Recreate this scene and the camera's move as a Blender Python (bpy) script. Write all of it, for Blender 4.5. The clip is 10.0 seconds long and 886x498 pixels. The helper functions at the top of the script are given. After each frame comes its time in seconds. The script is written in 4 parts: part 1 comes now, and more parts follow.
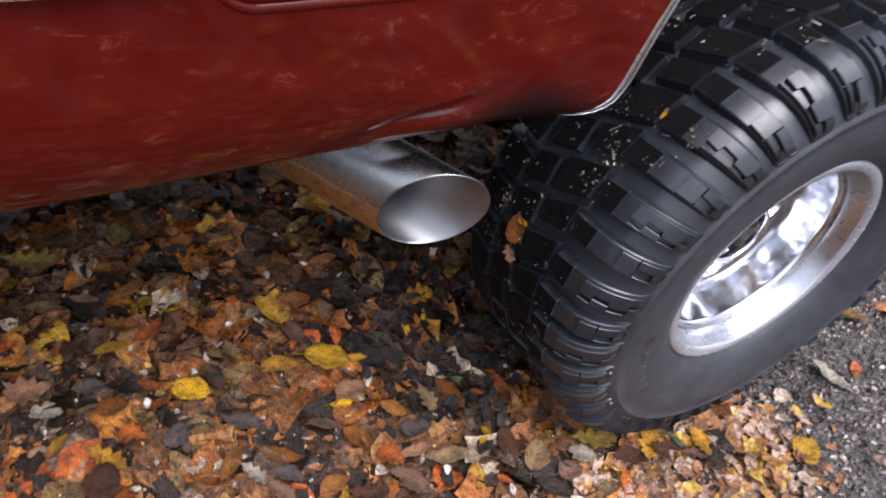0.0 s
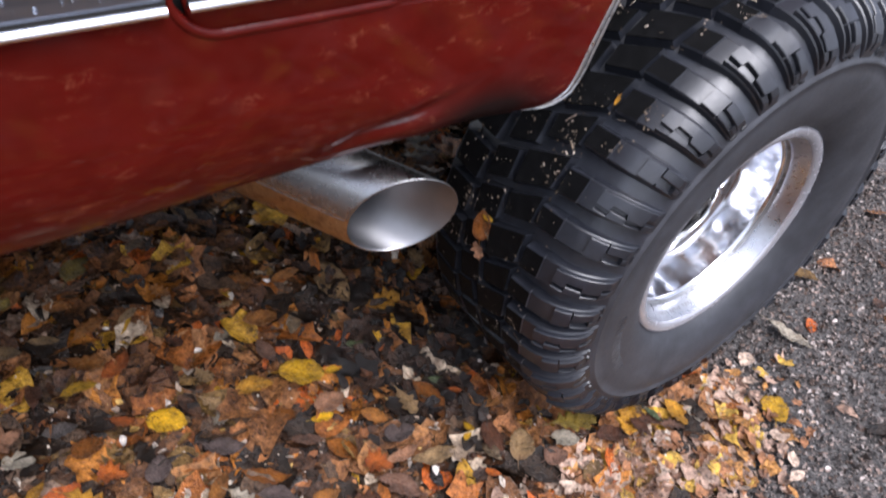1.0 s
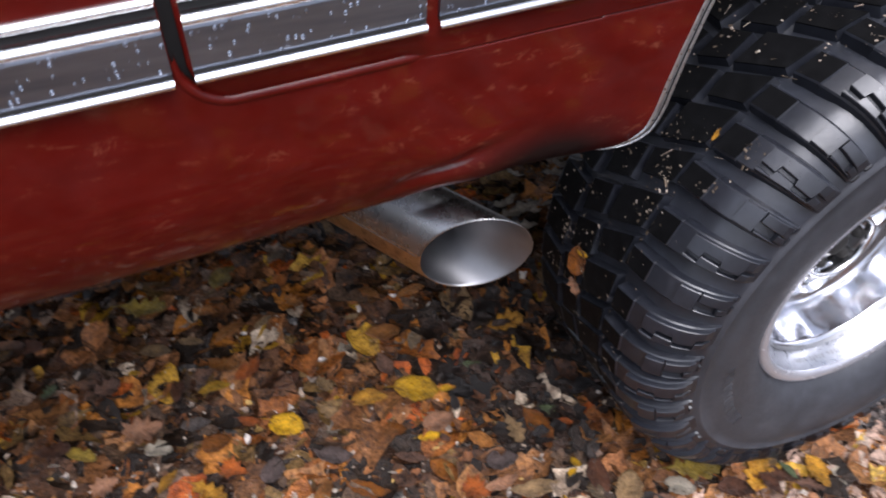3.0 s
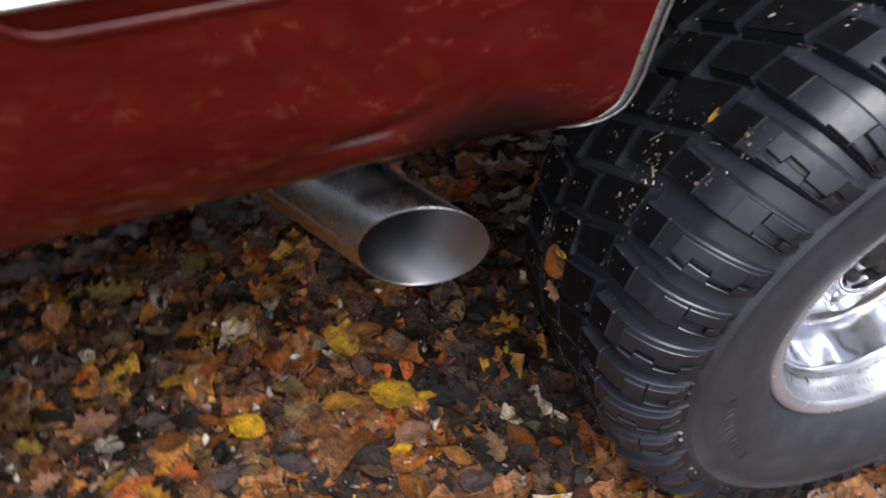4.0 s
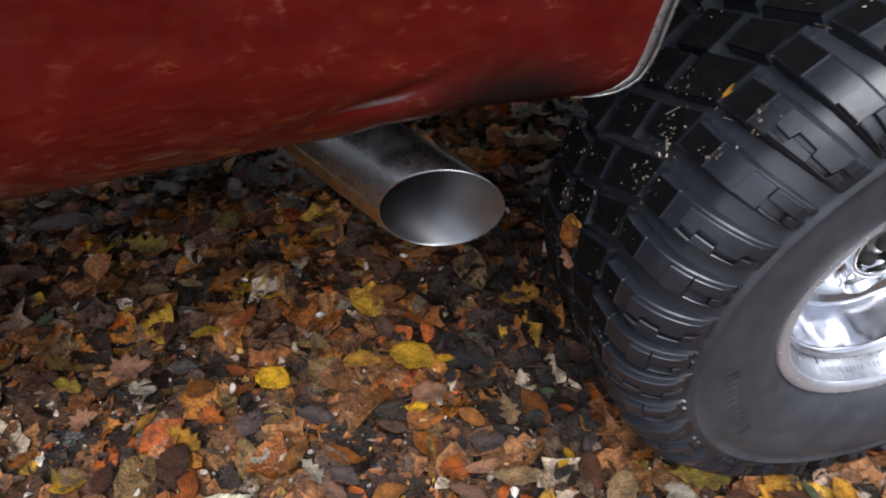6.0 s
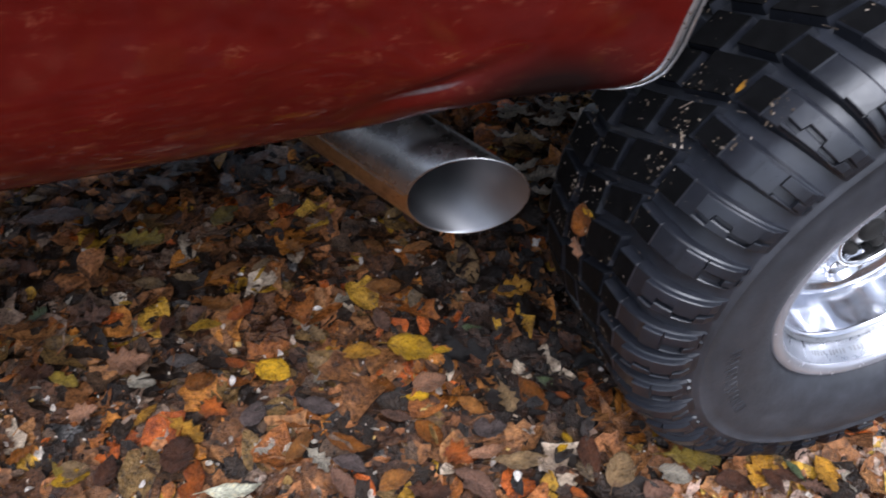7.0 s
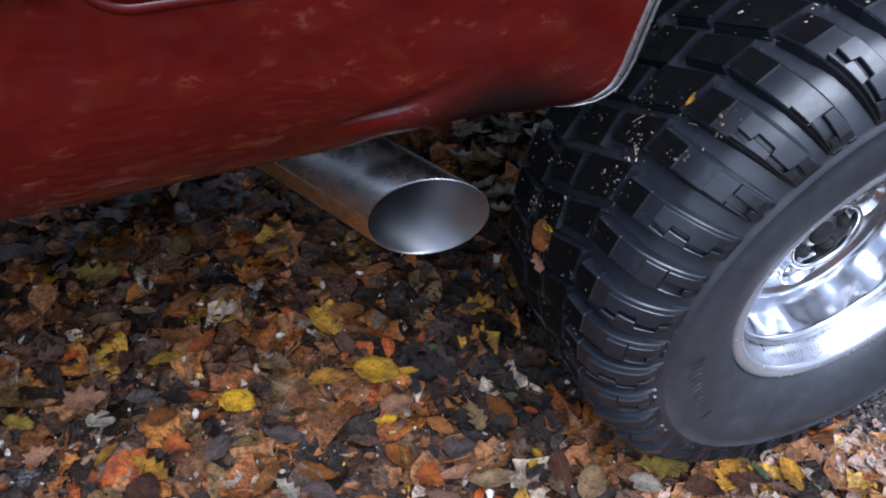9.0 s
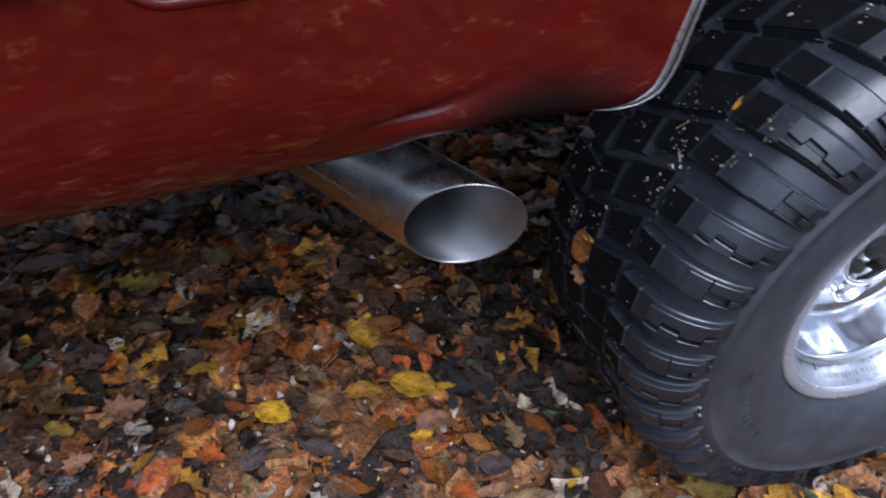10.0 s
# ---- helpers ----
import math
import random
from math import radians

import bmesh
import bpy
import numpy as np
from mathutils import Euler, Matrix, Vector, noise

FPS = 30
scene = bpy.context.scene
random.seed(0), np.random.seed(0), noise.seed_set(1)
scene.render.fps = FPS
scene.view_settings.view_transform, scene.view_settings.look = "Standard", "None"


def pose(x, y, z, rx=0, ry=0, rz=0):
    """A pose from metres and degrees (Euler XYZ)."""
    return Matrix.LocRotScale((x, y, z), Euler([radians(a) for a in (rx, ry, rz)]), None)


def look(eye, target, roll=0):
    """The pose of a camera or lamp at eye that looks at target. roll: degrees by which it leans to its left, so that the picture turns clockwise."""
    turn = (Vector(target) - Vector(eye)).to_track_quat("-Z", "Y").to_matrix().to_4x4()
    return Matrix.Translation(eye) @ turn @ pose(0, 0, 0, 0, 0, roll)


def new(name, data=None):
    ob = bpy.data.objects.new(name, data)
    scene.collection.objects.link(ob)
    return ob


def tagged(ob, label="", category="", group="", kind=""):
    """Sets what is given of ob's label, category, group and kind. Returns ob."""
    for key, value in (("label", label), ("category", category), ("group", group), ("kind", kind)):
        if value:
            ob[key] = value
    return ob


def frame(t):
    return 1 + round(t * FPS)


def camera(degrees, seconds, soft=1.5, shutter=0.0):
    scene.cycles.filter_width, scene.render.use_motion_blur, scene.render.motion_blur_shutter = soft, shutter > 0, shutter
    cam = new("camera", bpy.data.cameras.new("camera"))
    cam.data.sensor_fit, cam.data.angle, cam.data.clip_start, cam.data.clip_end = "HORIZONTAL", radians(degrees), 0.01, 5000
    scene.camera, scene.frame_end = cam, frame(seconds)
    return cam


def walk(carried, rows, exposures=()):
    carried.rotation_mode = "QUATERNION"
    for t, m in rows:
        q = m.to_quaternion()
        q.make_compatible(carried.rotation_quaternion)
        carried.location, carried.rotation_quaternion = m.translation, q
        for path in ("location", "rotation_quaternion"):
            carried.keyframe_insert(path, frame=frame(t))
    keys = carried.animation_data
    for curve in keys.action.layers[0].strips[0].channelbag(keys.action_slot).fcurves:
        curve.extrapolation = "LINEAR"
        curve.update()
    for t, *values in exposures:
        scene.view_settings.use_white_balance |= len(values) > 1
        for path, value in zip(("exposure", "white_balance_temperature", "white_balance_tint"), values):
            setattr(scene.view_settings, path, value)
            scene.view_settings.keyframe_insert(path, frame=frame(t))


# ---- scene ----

PATH = [
    (0, (-1.0033, -0.4411, 1.1169), (-0.5872, 0.0940, 0.5249), 14.20),
    (0.5, (-0.9921, -0.3816, 1.0968), (-0.5636, 0.1261, 0.4895), 13.06),
    (1, (-1.0294, -0.4223, 1.1197), (-0.5608, 0.0772, 0.5358), 11.79),
    (1.5, (-0.9668, -0.4164, 1.1412), (-0.5819, 0.1372, 0.5451), 9.78),
    (2, (-0.9336, -0.4241, 1.1471), (-0.5794, 0.1304, 0.5330), 8.97),
    (2.2, (-0.9315, -0.4222, 1.1422), (-0.5823, 0.1279, 0.5214), 9.26),
    (3.3, (-0.8392, -0.4643, 1.1675), (-0.6168, 0.1647, 0.5634), -2.66),
    (3.5, (-0.8100, -0.4510, 1.1544), (-0.5977, 0.1809, 0.5496), -3.53),
    (4, (-0.7321, -0.4060, 1.0719), (-0.5360, 0.2230, 0.4589), -0.71),
    (4.5, (-0.7066, -0.4232, 1.0414), (-0.5912, 0.2335, 0.4369), -0.86),
    (5, (-0.6976, -0.4272, 1.0223), (-0.6101, 0.2373, 0.4218), -3.46),
    (5.5, (-0.7158, -0.4379, 1.0492), (-0.6068, 0.2169, 0.4415), -4.19),
    (5.7, (-0.7205, -0.4428, 1.0646), (-0.5924, 0.1919, 0.4395), -2.26),
    (6.8, (-0.7667, -0.4531, 1.1080), (-0.5771, 0.1538, 0.4710), 1.02),
    (7, (-0.8137, -0.4618, 1.0900), (-0.6056, 0.1494, 0.4630), 2.99),
    (7.5, (-0.8302, -0.4614, 1.0888), (-0.6176, 0.1399, 0.4539), 3.09),
    (8, (-0.8309, -0.4602, 1.0933), (-0.6049, 0.1380, 0.4600), 4.37),
    (8.5, (-0.8253, -0.4581, 1.0987), (-0.5800, 0.1484, 0.4806), 4.22),
    (9, (-0.8152, -0.4582, 1.0916), (-0.5574, 0.1519, 0.4823), 3.29),
    (9.5, (-0.8020, -0.4497, 1.0708), (-0.5620, 0.1753, 0.4694), 1.20),
    (10, (-0.8083, -0.4595, 1.0695), (-0.5931, 0.1844, 0.4787), 0.93),
]

cam = camera(61.5, 10.0, soft=1.8, shutter=0.9)
walk(cam, [(t, look(e, a, r)) for t, e, a, r in PATH],
     [(0.0, 1.45, 5970, 16), (1.0, 1.50, 5940, 16), (1.5, 1.27, 5940, 16), (3.5, 1.33, 6040, 16), (4.0, 1.15, 6180, 11), (4.5, 1.08, 6320, 10), (5.5, 1.11, 6160, 10),
      (7.0, 1.18, 5720, 13), (8.0, 1.18, 5390, 13), (9.0, 1.15, 5210, 13), (10.0, 1.07, 5340, 13)])

# ---- world and light ----
world = bpy.data.worlds.new("overcast_sky")
scene.world = world
world.use_nodes = True
wn = world.node_tree
sky = wn.nodes.new("ShaderNodeTexSky")
sky.sky_type, sky.sun_disc = "NISHITA", False
sky.sun_elevation, sky.sun_rotation = radians(64), radians(190)
sky.air_density, sky.dust_density, sky.ozone_density = 1.0, 4.0, 1.5
cloud = wn.nodes.new("ShaderNodeHueSaturation")
cloud.inputs["Saturation"].default_value = 0.35
wn.links.new(sky.outputs[0], cloud.inputs["Color"])
wn.links.new(cloud.outputs[0], wn.nodes["Background"].inputs[0])
wn.nodes["Background"].inputs[1].default_value = 0.11

sun = new("sun", bpy.data.lights.new("sun", "SUN"))
sun.data.energy, sun.data.angle, sun.data.color = 1.5, radians(50), (1.0, 0.97, 0.93)
sun.matrix_world = look((-0.25, -1.4, 2.95), (0, 0, 0))

# ---- materials ----


def material(name):
    m = bpy.data.materials.new(name)
    m.use_nodes = True
    return m, m.node_tree, m.node_tree.nodes["Principled BSDF"]


def noise_node(nt, scale, detail=4.0, rough=0.6, stretch=None, space="Object"):
    tc = nt.nodes.new("ShaderNodeTexCoord")
    n = nt.nodes.new("ShaderNodeTexNoise")
    n.inputs["Scale"].default_value, n.inputs["Detail"].default_value, n.inputs["Roughness"].default_value = scale, detail, rough
    if stretch:
        mp = nt.nodes.new("ShaderNodeMapping")
        mp.inputs["Scale"].default_value = stretch
        nt.links.new(tc.outputs[space], mp.inputs[0])
        nt.links.new(mp.outputs[0], n.inputs["Vector"])
    else:
        nt.links.new(tc.outputs[space], n.inputs["Vector"])
    return n


def ramp_node(nt, source, stops, constant=False):
    r = nt.nodes.new("ShaderNodeValToRGB")
    cr = r.color_ramp
    cr.interpolation = "CONSTANT" if constant else "LINEAR"
    while len(cr.elements) < len(stops):
        cr.elements.new(0.5)
    for e, (p, c) in zip(cr.elements, stops):
        e.position = p
        e.color = (*c, 1) if len(c) == 3 else c
    nt.links.new(source, r.inputs[0])
    return r


def grey(v):
    return (v, v, v)


def mix_node(nt, fac, a, b, kind="MIX"):
    m = nt.nodes.new("ShaderNodeMix")
    m.data_type, m.blend_type = "RGBA", kind
    for sock, v in ((m.inputs[0], fac), (m.inputs[6], a), (m.inputs[7], b)):
        if hasattr(v, "links"):
            nt.links.new(v, sock)
        else:
            sock.default_value = v if isinstance(v, float) else (*v, 1)
    return m.outputs[2]


def bump_node(nt, bsdf, height, strength, distance):
    b = nt.nodes.new("ShaderNodeBump")
    b.inputs["Strength"].default_value, b.inputs["Distance"].default_value = strength, distance
    nt.links.new(height, b.inputs["Height"])
    nt.links.new(b.outputs[0], bsdf.inputs["Normal"])


def red_paint():
    m, nt, b = material("red_paint")
    fine = noise_node(nt, 72, 4, 0.62, (0.55, 1, 1.15))
    fine.inputs["Distortion"].default_value = 0.6
    mid = noise_node(nt, 26, 4, 0.6, (0.55, 1, 1))
    broad = noise_node(nt, 7, 4, 0.6)
    # pale orange flecks: reflections of the fallen leaves painted into the base colour
    streak = ramp_node(nt, fine.outputs[0], [(0.555, grey(0)), (0.74, grey(1))])
    patch = ramp_node(nt, mid.outputs[0], [(0.48, grey(0.0)), (0.64, grey(1))])
    amount = mix_node(nt, 1.0, streak.outputs[0], patch.outputs[0], "MULTIPLY")
    half = mix_node(nt, 1.0, amount, grey(0.42), "MULTIPLY")
    paint = ramp_node(nt, mid.outputs[0], [(0.3, (0.060, 0.0034, 0.0020)), (0.7, (0.086, 0.0056, 0.0034))])
    leaf_reflected = mix_node(nt, half, paint.outputs[0], (0.33, 0.115, 0.060))
    # near-black dull ellipse on the panel behind the exhaust tip, fading outwards
    tc = nt.nodes.new("ShaderNodeTexCoord")
    mp = nt.nodes.new("ShaderNodeMapping")
    mp.vector_type = "TEXTURE"
    mp.inputs["Location"].default_value = (-0.520, 0.13, 0.697)
    mp.inputs["Rotation"].default_value = (0.0, 0.0, 0.0)
    mp.inputs["Scale"].default_value = (0.145, 0.5, 0.056)
    nt.links.new(tc.outputs["Object"], mp.inputs["Vector"])
    ln = nt.nodes.new("ShaderNodeVectorMath")
    ln.operation = "LENGTH"
    nt.links.new(mp.outputs[0], ln.inputs[0])
    dark_spot = ramp_node(nt, ln.outputs["Value"], [(0.25, grey(0.93)), (1.0, grey(0))])
    darkened = mix_node(nt, dark_spot.outputs[0], leaf_reflected, (0.007, 0.0055, 0.005))
    # sky highlight along the crease of the dent, painted as a bright metallic band
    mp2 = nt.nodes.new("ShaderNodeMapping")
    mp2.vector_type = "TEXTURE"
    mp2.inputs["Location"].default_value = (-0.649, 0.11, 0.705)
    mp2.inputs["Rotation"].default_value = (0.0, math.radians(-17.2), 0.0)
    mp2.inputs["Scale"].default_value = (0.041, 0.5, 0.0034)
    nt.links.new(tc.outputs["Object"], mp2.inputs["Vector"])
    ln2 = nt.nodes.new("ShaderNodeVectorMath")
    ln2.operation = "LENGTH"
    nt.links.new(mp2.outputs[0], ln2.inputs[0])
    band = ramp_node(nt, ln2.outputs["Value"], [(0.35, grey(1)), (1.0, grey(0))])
    breakup = ramp_node(nt, fine.outputs[0], [(0.36, grey(0.10)), (0.60, grey(0.65))])
    crease_shine = mix_node(nt, 1.0, band.outputs[0], breakup.outputs[0], "MULTIPLY")
    nt.links.new(mix_node(nt, crease_shine, darkened, (0.21, 0.20, 0.21)), b.inputs["Base Color"])
    nt.links.new(crease_shine, b.inputs["Metallic"])
    dull = ramp_node(nt, ln.outputs["Value"], [(0.3, grey(0.12)), (0.95, grey(0.50))])
    nt.links.new(dull.outputs[0], b.inputs["Coat Weight"])
    rough = ramp_node(nt, mid.outputs[0], [(0.35, grey(0.45)), (0.65, grey(0.6))])
    nt.links.new(rough.outputs[0], b.inputs["Roughness"])
    b.inputs["Specular IOR Level"].default_value = 0.03
    b.inputs["Coat Roughness"].default_value, b.inputs["Coat IOR"].default_value = 0.06, 1.45
    bump_node(nt, b, broad.outputs[0], 0.35, 0.006)
    return m


def metal(name, colour, low, high, scale=60, stretch=None, strength=0.05, stain=None):
    m, nt, b = material(name)
    n = noise_node(nt, scale, 5, 0.65, stretch)
    big = noise_node(nt, 9, 4, 0.6)
    b.inputs["Metallic"].default_value = 1.0
    shade = ramp_node(nt, big.outputs[0], [(0.35, [c * 0.8 for c in colour]), (0.65, colour)])
    out = shade.outputs[0]
    if stain:
        where = ramp_node(nt, n.outputs[0], [(0.5, grey(0)), (0.72, grey(1))])
        out = mix_node(nt, where.outputs[0], out, stain)
    nt.links.new(out, b.inputs["Base Color"])
    r = ramp_node(nt, n.outputs[0], [(0.3, grey(low)), (0.7, grey(high))])
    nt.links.new(r.outputs[0], b.inputs["Roughness"])
    bump_node(nt, b, n.outputs[0], strength, 0.001)
    return m


def beaded_aluminium():
    m, nt, b = material("beaded_aluminium")
    b.inputs["Metallic"].default_value = 1.0
    n = noise_node(nt, 30, 4, 0.6, (0.2, 1, 2))
    tc = nt.nodes.new("ShaderNodeTexCoord")
    v = nt.nodes.new("ShaderNodeTexVoronoi")
    v.inputs["Scale"].default_value = 170
    nt.links.new(tc.outputs["Object"], v.inputs["Vector"])
    size = nt.nodes.new("ShaderNodeSeparateColor")
    nt.links.new(v.outputs["Color"], size.inputs[0])
    round_drop = ramp_node(nt, v.outputs["Distance"], [(0.0, grey(1)), (0.12, grey(0.85)), (0.34, grey(0))])
    some = ramp_node(nt, size.outputs[0], [(0.55, grey(0)), (0.75, grey(1))])
    wet = mix_node(nt, 1.0, round_drop.outputs[0], some.outputs[0], "MULTIPLY")
    shade = ramp_node(nt, n.outputs[0], [(0.3, (0.19, 0.22, 0.28)), (0.7, (0.34, 0.38, 0.46))])
    nt.links.new(shade.outputs[0], b.inputs["Base Color"])
    b.inputs["Roughness"].default_value = 0.32
    bump_node(nt, b, wet, 0.55, 0.0025)
    return m


def rubber(name, dust, low=0.42, high=0.62, spec=0.5, mottle=1.0):
    m, nt, b = material(name)
    fine = noise_node(nt, 220, 4, 0.7)
    broad = noise_node(nt, 14, 5, 0.65)
    tone = ramp_node(nt, broad.outputs[0], [(0.3, [0.45 * x for x in dust]), (0.72, dust)])
    smear = noise_node(nt, 55, 6, 0.75)
    film = ramp_node(nt, smear.outputs[0], [(0.35, grey(1 - 0.4 * mottle)), (0.52, grey(1.0)), (0.70, grey(1 + 0.7 * mottle))])
    nt.links.new(mix_node(nt, 1.0, tone.outputs[0], film.outputs[0], "MULTIPLY"), b.inputs["Base Color"])
    r = ramp_node(nt, fine.outputs[0], [(0.3, grey(low)), (0.75, grey(high))])
    nt.links.new(r.outputs[0], b.inputs["Roughness"])
    b.inputs["Specular IOR Level"].default_value = spec
    bump_node(nt, b, smear.outputs[0], 0.35 * mottle, 0.0015)
    return m


def plain_dark(name, colour, rough=0.8):
    m, nt, b = material(name)
    n = noise_node(nt, 25, 5, 0.7)
    c = ramp_node(nt, n.outputs[0], [(0.3, [0.5 * x for x in colour]), (0.7, colour)])
    nt.links.new(c.outputs[0], b.inputs["Base Color"])
    b.inputs["Roughness"].default_value = rough
    bump_node(nt, b, n.outputs[0], 0.4, 0.004)
    return m


def wet_asphalt():
    m, nt, b = material("wet_asphalt")
    tc = nt.nodes.new("ShaderNodeTexCoord")
    v = nt.nodes.new("ShaderNodeTexVoronoi")
    v.inputs["Scale"].default_value = 150
    nt.links.new(tc.outputs["Object"], v.inputs["Vector"])
    stone = ramp_node(nt, v.outputs["Color"], [(0.1, (0.030, 0.027, 0.026)), (0.55, (0.078, 0.070, 0.066)), (0.9, (0.19, 0.175, 0.166))])
    n = noise_node(nt, 6, 5, 0.65)
    damp = ramp_node(nt, n.outputs[0], [(0.35, grey(0.45)), (0.65, grey(1))])
    nt.links.new(mix_node(nt, 1.0, stone.outputs[0], damp.outputs[0], "MULTIPLY"), b.inputs["Base Color"])
    r = ramp_node(nt, n.outputs[0], [(0.35, grey(0.5)), (0.65, grey(0.8))])
    nt.links.new(r.outputs[0], b.inputs["Roughness"])
    lump = ramp_node(nt, v.outputs["Distance"], [(0.0, grey(1)), (0.7, grey(0))])
    bump_node(nt, b, lump.outputs[0], 0.9, 0.004)
    return m


def litter(name, stops, rough=0.36):
    """Leaves joined in one mesh: a colour for each leaf, mottled."""
    m, nt, b = material(name)
    geo = nt.nodes.new("ShaderNodeNewGeometry")
    c = ramp_node(nt, geo.outputs["Random Per Island"], stops, constant=True)
    n = noise_node(nt, 90, 6, 0.78)
    mott = ramp_node(nt, n.outputs[0], [(0.37, grey(0.22)), (0.49, grey(0.80)), (0.64, grey(1.35))])
    coarse = noise_node(nt, 21, 3, 0.6)
    tint = ramp_node(nt, coarse.outputs[0], [(0.36, (0.42, 0.36, 0.32)), (0.58, (1.05, 1.0, 0.95))])
    body = mix_node(nt, 1.0, c.outputs[0], mott.outputs[0], "MULTIPLY")
    nt.links.new(mix_node(nt, 1.0, body, tint.outputs[0], "MULTIPLY"), b.inputs["Base Color"])
    r = ramp_node(nt, coarse.outputs[0], [(0.35, grey(0.7 * rough)), (0.65, grey(1.3 * rough))])
    nt.links.new(r.outputs[0], b.inputs["Roughness"])
    b.inputs["Specular IOR Level"].default_value = 0.38
    fine = noise_node(nt, 200, 4, 0.6)
    bump_node(nt, b, fine.outputs[0], 0.9, 0.006)
    return m


def leaf_material(name, colour, spot):
    m, nt, b = material(name)
    n = noise_node(nt, 3.0, 5, 0.7, space="Generated")
    big = noise_node(nt, 1.4, 3, 0.6, space="Generated")
    info = nt.nodes.new("ShaderNodeObjectInfo")
    tone = ramp_node(nt, info.outputs["Random"], [(0.0, [0.6 * x for x in colour]), (1.0, [min(1, 1.1 * x) for x in colour])])
    spots = ramp_node(nt, n.outputs[0], [(0.52, grey(0)), (0.62, grey(1))])
    fleck = noise_node(nt, 14.0, 4, 0.7, space="Generated")
    dots = ramp_node(nt, fleck.outputs[0], [(0.60, grey(0)), (0.68, grey(0.8))])
    veined = mix_node(nt, dots.outputs[0], tone.outputs[0], spot)
    shade = mix_node(nt, spots.outputs[0], veined, spot)
    edge = ramp_node(nt, big.outputs[0], [(0.35, grey(0.45)), (0.6, grey(1))])
    stain = noise_node(nt, 6.0, 6, 0.75, space="Generated")
    blot = ramp_node(nt, stain.outputs[0], [(0.36, (0.42, 0.36, 0.30)), (0.50, grey(0.95)), (0.66, (1.25, 1.22, 1.15))])
    mottled = mix_node(nt, 1.0, shade, blot.outputs[0], "MULTIPLY")
    # side veins slant away from the midrib
    tc = nt.nodes.new("ShaderNodeTexCoord")
    sep = nt.nodes.new("ShaderNodeSeparateXYZ")
    nt.links.new(tc.outputs["Object"], sep.inputs[0])
    away = nt.nodes.new("ShaderNodeMath")
    away.operation = "ABSOLUTE"
    nt.links.new(sep.outputs["Y"], away.inputs[0])
    slant = nt.nodes.new("ShaderNodeMath")
    slant.operation = "MULTIPLY_ADD"
    slant.inputs[1].default_value = -0.9
    nt.links.new(away.outputs[0], slant.inputs[0])
    nt.links.new(sep.outputs["X"], slant.inputs[2])
    ripple = nt.nodes.new("ShaderNodeMath")
    ripple.operation = "PINGPONG"
    ripple.inputs[1].default_value = 0.055
    nt.links.new(slant.outputs[0], ripple.inputs[0])
    rib = ramp_node(nt, ripple.outputs[0], [(0.0, grey(0.62)), (0.014, grey(1))])
    veins = mix_node(nt, 1.0, mottled, rib.outputs[0], "MULTIPLY")
    nt.links.new(mix_node(nt, 1.0, veins, edge.outputs[0], "MULTIPLY"), b.inputs["Base Color"])
    gloss = ramp_node(nt, fleck.outputs[0], [(0.42, grey(0.46)), (0.62, grey(0.18))])
    nt.links.new(gloss.outputs[0], b.inputs["Roughness"])
    b.inputs["Specular IOR Level"].default_value = 0.32
    bump_node(nt, b, fleck.outputs[0], 0.8, 0.006)
    return m


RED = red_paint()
CHROME = metal("chrome", (0.90, 0.91, 0.93), 0.06, 0.18)
EDGE_TRIM = metal("pitted_trim", (0.62, 0.63, 0.64), 0.2, 0.5, 160, None, 0.5)
INSERT = beaded_aluminium()
RIM_LIP = metal("rim_lip_metal", (0.50, 0.50, 0.54), 0.16, 0.30, 80)
RIM_LIP.node_tree.nodes["Principled BSDF"].inputs["Metallic"].default_value = 0.60
RIM_POLISH = metal("polished_aluminium", (0.74, 0.75, 0.79), 0.09, 0.22, 26, None, 0.28)
RIM_FACE = metal("brushed_rim_band", (0.52, 0.53, 0.56), 0.22, 0.40, 70, None, 0.25, (0.42, 0.42, 0.45))
STEEL = metal("stainless_steel", (0.38, 0.38, 0.385), 0.22, 0.32, 40, None, 0.03)
# steel with the leaf litter's brown reflection put into its colour
LEAF_STEEL = metal("heat_browned_steel", (0.60, 0.42, 0.24), 0.24, 0.40, 45, None, 0.08, (0.20, 0.11, 0.05))
SOOT = metal("sooty_steel", (0.36, 0.36, 0.365), 0.35, 0.55, 22, None, 0.1, (0.07, 0.068, 0.066))
TIP_INSIDE = metal("brushed_tip_inside", (0.30, 0.30, 0.31), 0.36, 0.46, 16, None, 0.01)
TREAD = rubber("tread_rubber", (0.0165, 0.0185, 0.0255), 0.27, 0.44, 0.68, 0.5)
# worn tops, blackened further to stand for the dark arch they mirror
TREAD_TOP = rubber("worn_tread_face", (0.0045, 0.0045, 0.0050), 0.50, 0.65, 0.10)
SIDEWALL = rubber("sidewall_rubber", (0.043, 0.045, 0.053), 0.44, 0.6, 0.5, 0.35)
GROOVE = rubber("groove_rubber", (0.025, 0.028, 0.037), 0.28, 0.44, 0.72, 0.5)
BLACK = plain_dark("greasy_black", (0.02, 0.018, 0.016))
# underside colour lightened so that it bounces light onto the leaves below
UNDERBODY = plain_dark("dusty_underbody", (0.15, 0.135, 0.115))
GAP = plain_dark("door_gap_black", (0.01, 0.009, 0.009))
ASPHALT = wet_asphalt()
